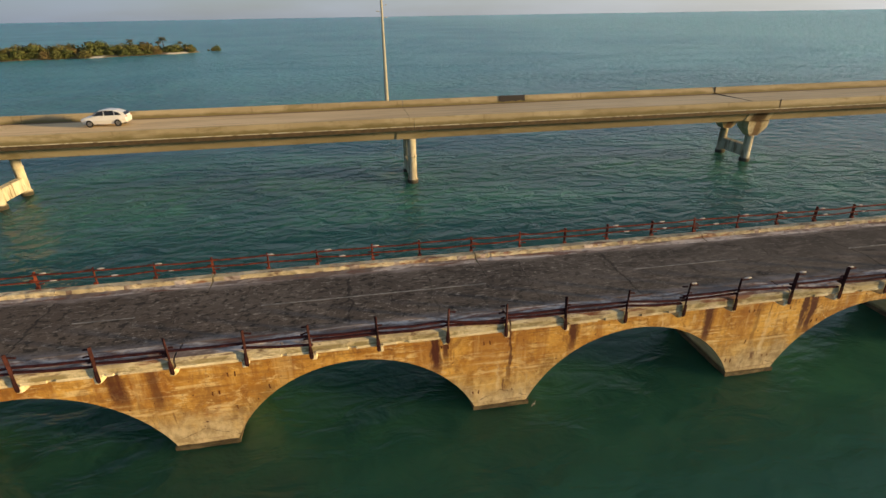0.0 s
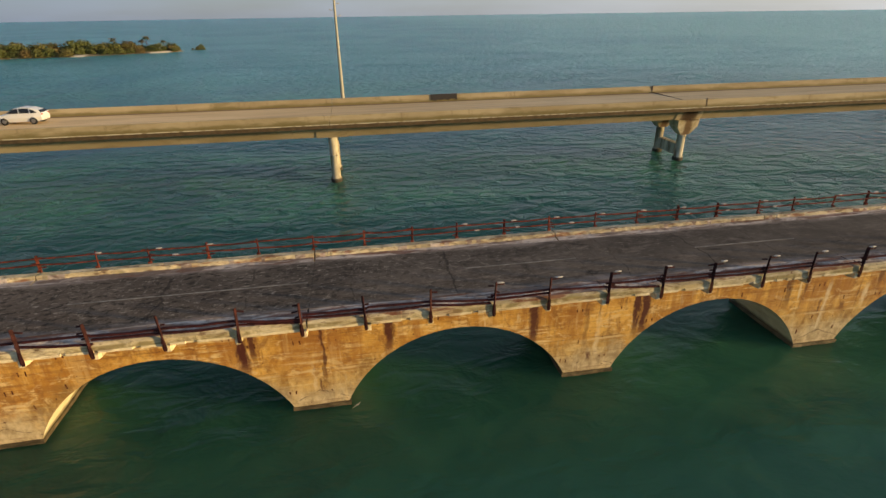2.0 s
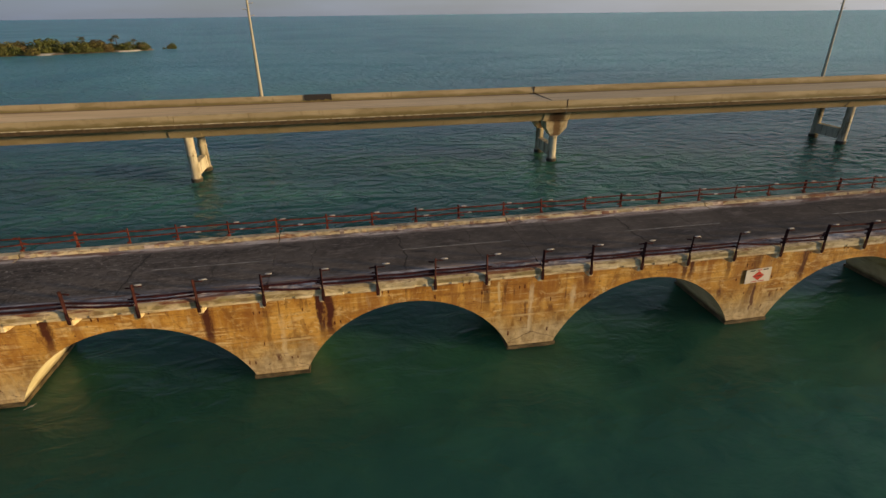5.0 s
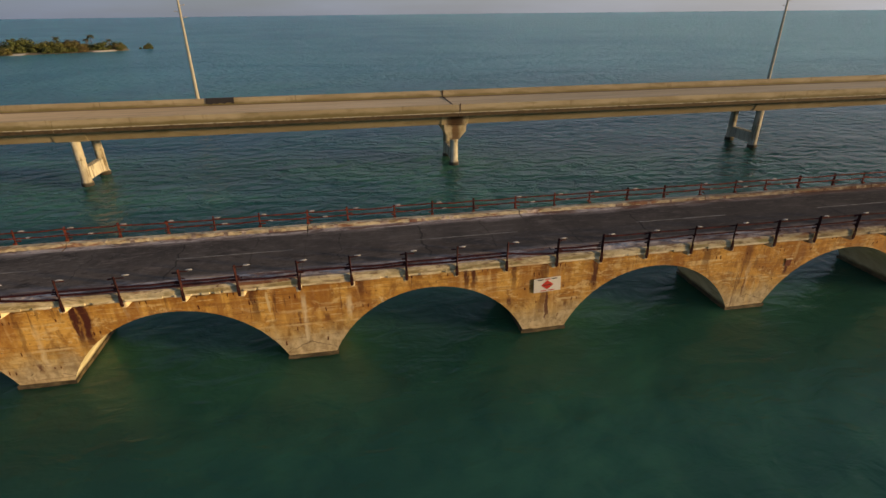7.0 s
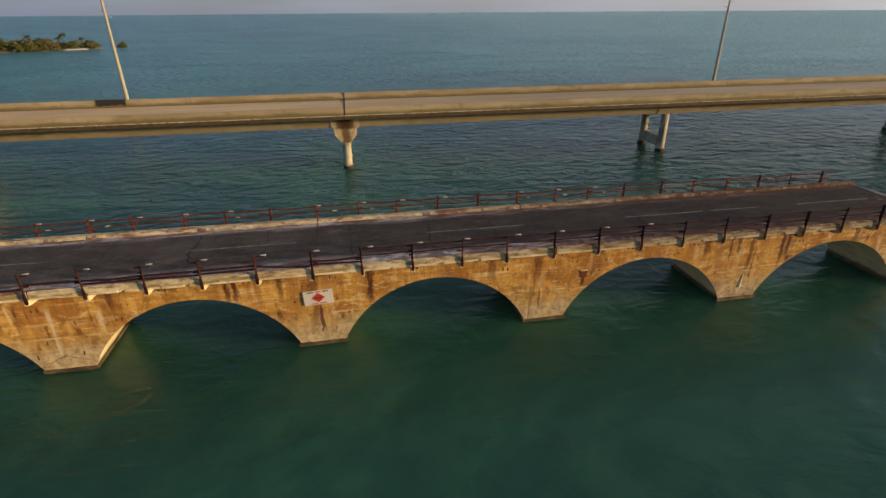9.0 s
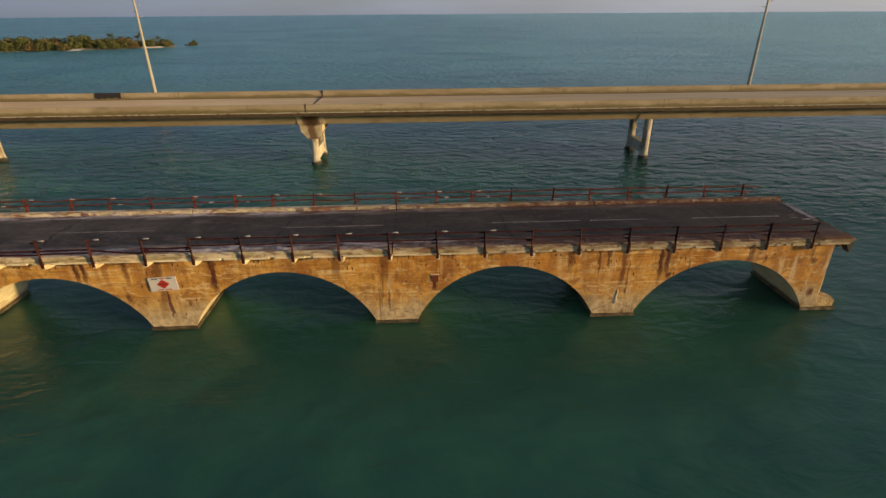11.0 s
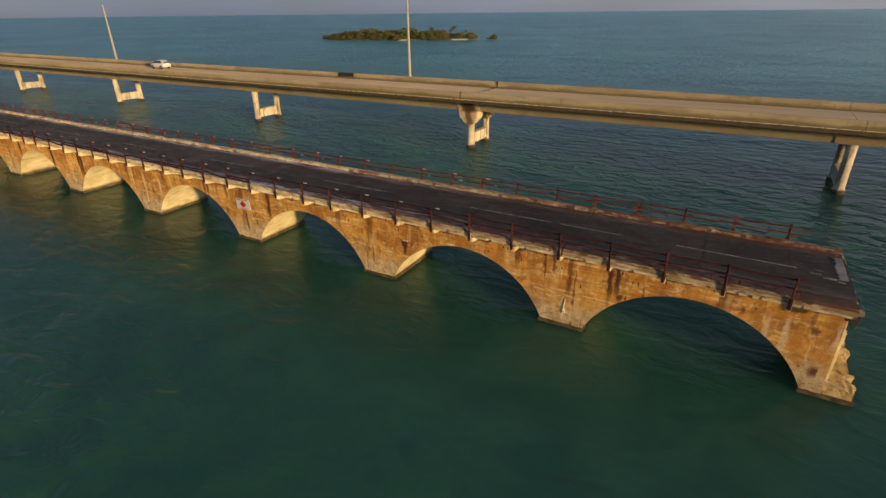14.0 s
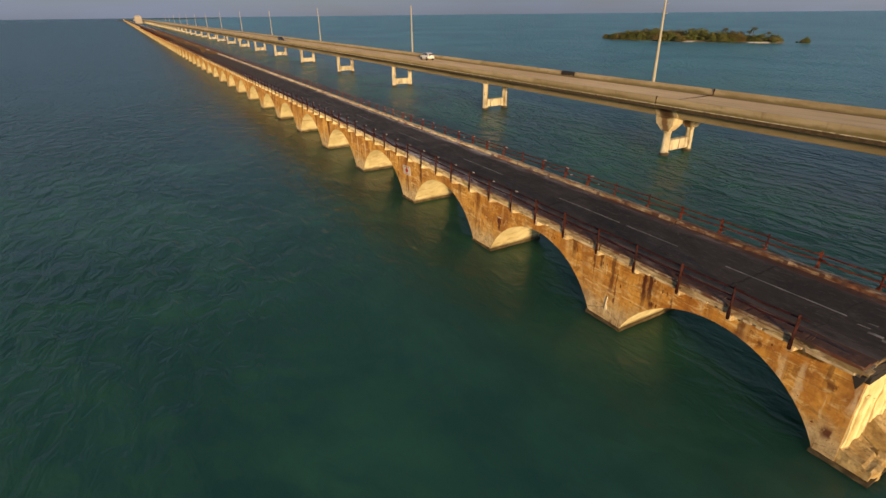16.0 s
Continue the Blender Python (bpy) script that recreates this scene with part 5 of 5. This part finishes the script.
for dx, dy, k in ((-76.0, 321.0, 0.22), (-71.6, 322.0, 0.62), (-73.2, 321.0, 0.42)):
    ob = copy_thing(kinds[2], pose(dx, dy, 0.0, 0, 0, 77 * k))
    ob.scale = (k * 0.8, k * 0.8, k * 1.1)
    tagged(ob, "lone small mangrove standing in shallow water", "tree")


def palm(seed, height):
    rnd = random.Random(seed)
    th = thing("palm_tree", "slim palm rising above the mangroves", "tree", group="palms of the islet")
    bm = bmesh.new()
    lean = Vector((rnd.uniform(-0.6, 0.6), rnd.uniform(-0.6, 0.6), 0))
    pts = [Vector((0, 0, -0.2)), lean * 0.35 + Vector((0, 0, height * 0.5)), lean + Vector((0, 0, height))]
    cone(bm, pts[0], pts[1], 0.22, 0.17, 7)
    cone(bm, pts[1], pts[2], 0.17, 0.13, 7)
    part("trunk", bm, BARK, th)
    bm = bmesh.new()
    top = pts[2]
    for k in range(30):
        a = 6.283 * k / 15 + rnd.uniform(-0.15, 0.15)
        out = Vector((math.cos(a), math.sin(a), 0))
        side = Vector((-out.y, out.x, 0))
        up = rnd.uniform(-0.3, 1.9)
        prev = None
        for j in range(6):
            s = j / 5
            c = top + out * (2.1 * s) + Vector((0, 0, up * s - 1.3 * s * s))
            w = 0.36 * math.sin(math.pi * min(0.98, s * 0.85 + 0.1))
            ring = [bm.verts.new(c - side * w - Vector((0, 0, w * 0.5))), bm.verts.new(c), bm.verts.new(c + side * w - Vector((0, 0, w * 0.5)))]
            if prev:
                for q in (0, 1):
                    bm.faces.new((prev[q], prev[q + 1], ring[q + 1], ring[q]))
            prev = ring
    part("crown", bm, FROND, th)
    return th


palms = [palm(3, 6.1), palm(9, 6.7)]
for i, (u, k) in enumerate(((3, 0.95), (21, 0.98), (26, 0.86), (36, 1.05), (44, 0.80), (-5, 0.76), (34, 0.86))):
    p = isl(u, 3 * math.sin(i * 2.3))
    ob = palms[i] if i < 2 else copy_thing(palms[i % 2], pose(0, 0, 0, 0, 0, 70 * i))
    ob.location = (p.x, p.y, 0.4)
    ob.scale = (k, k, k)


# ---- low keys on the horizon ----
def key_strip(points, height, seed, label):
    bm = bmesh.new()
    rnd = random.Random(seed)
    n = 90
    (xa, ya), (xb, yb) = points
    d = Vector((xb - xa, yb - ya, 0))
    side = Vector((-d.y, d.x, 0)).normalized() * 60
    front = []
    back = []
    for i in range(n + 1):
        s = i / n
        p = Vector((xa, ya, 0)) + d * s
        h = height * min(1, 6 * s, 6 * (1 - s)) * (0.75 + 0.35 * rnd.random()) + 0.3
        front.append((bm.verts.new(p + Vector((0, 0, -1))), bm.verts.new(p + side * 0.25 + Vector((0, 0, h)))))
        back.append((bm.verts.new(p + side + Vector((0, 0, -1))), bm.verts.new(p + side * 0.75 + Vector((0, 0, h * 0.95)))))
    for i in range(n):
        bm.faces.new((front[i][0], front[i + 1][0], front[i + 1][1], front[i][1]))
        bm.faces.new((front[i][1], front[i + 1][1], back[i + 1][1], back[i][1]))
        bm.faces.new((back[i][0], back[i + 1][0], back[i + 1][1], back[i][1]))
    bmesh.ops.recalc_face_normals(bm, faces=bm.faces[:])
    ob = part("distant_key", bm, FAR_GREEN)
    tagged(ob, label, "island", kind="structure")


FAR_GREEN = plain("far_mangrove_green", (0.075, 0.085, 0.045), 0.95, 0.0, 0.35)
key_strip(((-3300, 560), (-3450, 70)), 4, 3, "low wooded key along the horizon")
key_strip(((-2560, 110), (-2610, 6)), 3.5, 5, "low wooded key where the bridges come ashore")

# pale block far off where the two bridges close up, given a made-up house shape
house = thing("bridgehead_house", "pale block far off beside the highway, steps and roof made up", "house")
house.location = (-1500.0, 42.5, 0.0)
# distance haze is put into this pale colour
FAR_WALL = plain("hazed_far_block", (0.46, 0.42, 0.37), 0.9)
bm = bmesh.new()
box(bm, -9, 9, -8, 7, -1.0, 15.5, 0.3)
box(bm, 9, 22, -5, 6, -1.0, 10.5, 0.3)
part("wall", bm, FAR_WALL, house)
bm = bmesh.new()
loft(bm, [[(-9.6, -8.6, 15.4), (9.6, -8.6, 15.4), (9.6, 7.6, 15.4), (-9.6, 7.6, 15.4)], [(-6, -4, 18.4), (6, -4, 18.4), (6, 3, 18.4), (-6, 3, 18.4)]])
part("roof", bm, FAR_WALL, house)

# scrub rooted in the far roadway of the old bridge
bm = bmesh.new()
scrub_rnd = random.Random(8)
for k in range(520):
    x = -106 - 330 * scrub_rnd.random() ** 1.3
    y = scrub_rnd.choice((22.6, 22.2, 21.6, 20.5, 17.8)) + scrub_rnd.uniform(-0.4, 0.4)
    r = scrub_rnd.uniform(0.15, 0.40)
    for j in range(9):
        leaf_quad(bm, Vector((x, y, 5.25)) + Vector((scrub_rnd.gauss(0, r), scrub_rnd.gauss(0, r * 0.6), 0.7 * abs(scrub_rnd.gauss(0, r)) + 0.08)), 0.22, scrub_rnd)
tagged(part("scrub", bm, make_leaves("brown_scrub", (0.150, 0.080, 0.032), (0.215, 0.115, 0.045), (0.13, 0.09, 0.035))), "brown scrub grown over the far roadway of the old bridge", "plants", kind="stuff")


# ---- cars on the highway ----
def car_paint(name, c):
    m = Mat(name, 0.28)
    m.colour(c)
    m.b.inputs["Coat Weight"].default_value = 0.6
    return m.m


GLASS = plain("tinted_car_glass", (0.015, 0.017, 0.02), 0.08, 0.0, 0.0)
TYRE = plain("tyre_rubber", (0.02, 0.02, 0.02), 0.85)
RIM = plain("alloy_rim", (0.45, 0.45, 0.46), 0.35, 0.9)
LAMP = plain("lamp_glass", (0.65, 0.66, 0.68), 0.15)
TAIL = plain("tail_lamp", (0.35, 0.015, 0.012), 0.25)


def car(name, label, paint, at, heading):
    """A crossover car with an arched roof, front towards +x."""
    th = thing(name, label, "car", at)
    bm = bmesh.new()
    # x, half width, sill, shoulder
    body = ((-2.40, 0.70, 0.55, 0.95), (-2.32, 0.86, 0.38, 1.08), (-1.6, 0.94, 0.30, 1.10), (0.0, 0.95, 0.28, 1.05), (0.9, 0.94, 0.28, 1.02), (1.9, 0.90, 0.32, 0.92), (2.28, 0.80, 0.40, 0.80), (2.40, 0.62, 0.50, 0.70))
    secs = []
    for x, w, s, t in body:
        secs.append([(x, -w * 0.9, s), (x, -w, (s + t) * 0.5), (x, -w * 0.93, t), (x, -w * 0.6, t + 0.05), (x, w * 0.6, t + 0.05), (x, w * 0.93, t), (x, w, (s + t) * 0.5), (x, w * 0.9, s)])
    loft(bm, secs)
    part("body", bm, paint, th)
    bm = bmesh.new()
    secs = []
    for x, w, z in ((-2.30, 0.78, 1.10), (-2.0, 0.70, 1.38), (-1.3, 0.67, 1.60), (-0.45, 0.67, 1.69), (0.30, 0.68, 1.60), (1.25, 0.80, 1.06)):
        secs.append([(x, -0.84, 1.04), (x, -w, z - 0.04), (x, -w * 0.8, z), (x, w * 0.8, z), (x, w, z - 0.04), (x, 0.84, 1.04)])
    loft(bm, secs)
    part("roof", bm, paint, th)
    for s in (-1, 1):
        for xs in (((-1.95, 1.14), (-1.30, 1.12), (-1.25, 1.48), (-1.60, 1.38)), ((-1.20, 1.12), (-0.20, 1.12), (-0.20, 1.58), (-1.15, 1.56)), ((-0.10, 1.12), (1.02, 1.10), (0.38, 1.50), (-0.10, 1.58))):
            bm = bmesh.new()
            loft(bm, [[(x, s * (0.845 - (z - 1.04) * 0.28 + d), z) for x, z in xs] for d in (-0.03, 0.016)])
            part("window", bm, GLASS, th)
    for xs in (((1.18, 1.12), (0.47, 1.55)), ((-2.30, 1.12), (-2.06, 1.36))):
        bm = bmesh.new()
        k = 0.03 if xs[0][0] > 0 else -0.03
        loft(bm, [[(xs[0][0] + d, -0.70, xs[0][1] + 0.01), (xs[0][0] + d, 0.70, xs[0][1] + 0.01), (xs[1][0] + d, 0.58, xs[1][1] + 0.01), (xs[1][0] + d, -0.58, xs[1][1] + 0.01)] for d in (0.0, k)])
        part("windscreen", bm, GLASS, th)
    for x in (-1.45, 1.45):
        for y in (-0.86, 0.86):
            bm = bmesh.new()
            cone(bm, (x, y - 0.12, 0.36), (x, y + 0.12, 0.36), 0.36, 0.36, 20)
            w = part("wheel", bm, TYRE, th)
            bm = bmesh.new()
            s = 1 if y > 0 else -1
            cone(bm, (x, y + s * 0.08, 0.36), (x, y + s * 0.135, 0.36), 0.24, 0.20, 14)
            part("rim", bm, RIM, w, "alloy rim")
    for y in (-0.62, 0.62):
        bm = bmesh.new()
        box(bm, 2.20, 2.36, y - 0.16, y + 0.16, 0.66, 0.78, 0.03)
        part("headlight", bm, LAMP, th)
        bm = bmesh.new()
        box(bm, -2.40, -2.28, y - 0.13, y + 0.17, 0.90, 1.06, 0.03)
        part("tail_light", bm, TAIL, th, "red tail light")
    th.rotation_euler = (0, 0, radians(heading))
    th.scale = (0.92, 0.96, 1.0)
    return th


car("car", "white crossover car with dark windows on the highway", car_paint("white_car_paint", (0.78, 0.78, 0.76)), (-24.8, 58.2, 6.94), 180)
car("car", "dark car far along the highway", car_paint("dark_car_paint", (0.03, 0.03, 0.035)), (-146.0, 53.9, 6.94), 0)
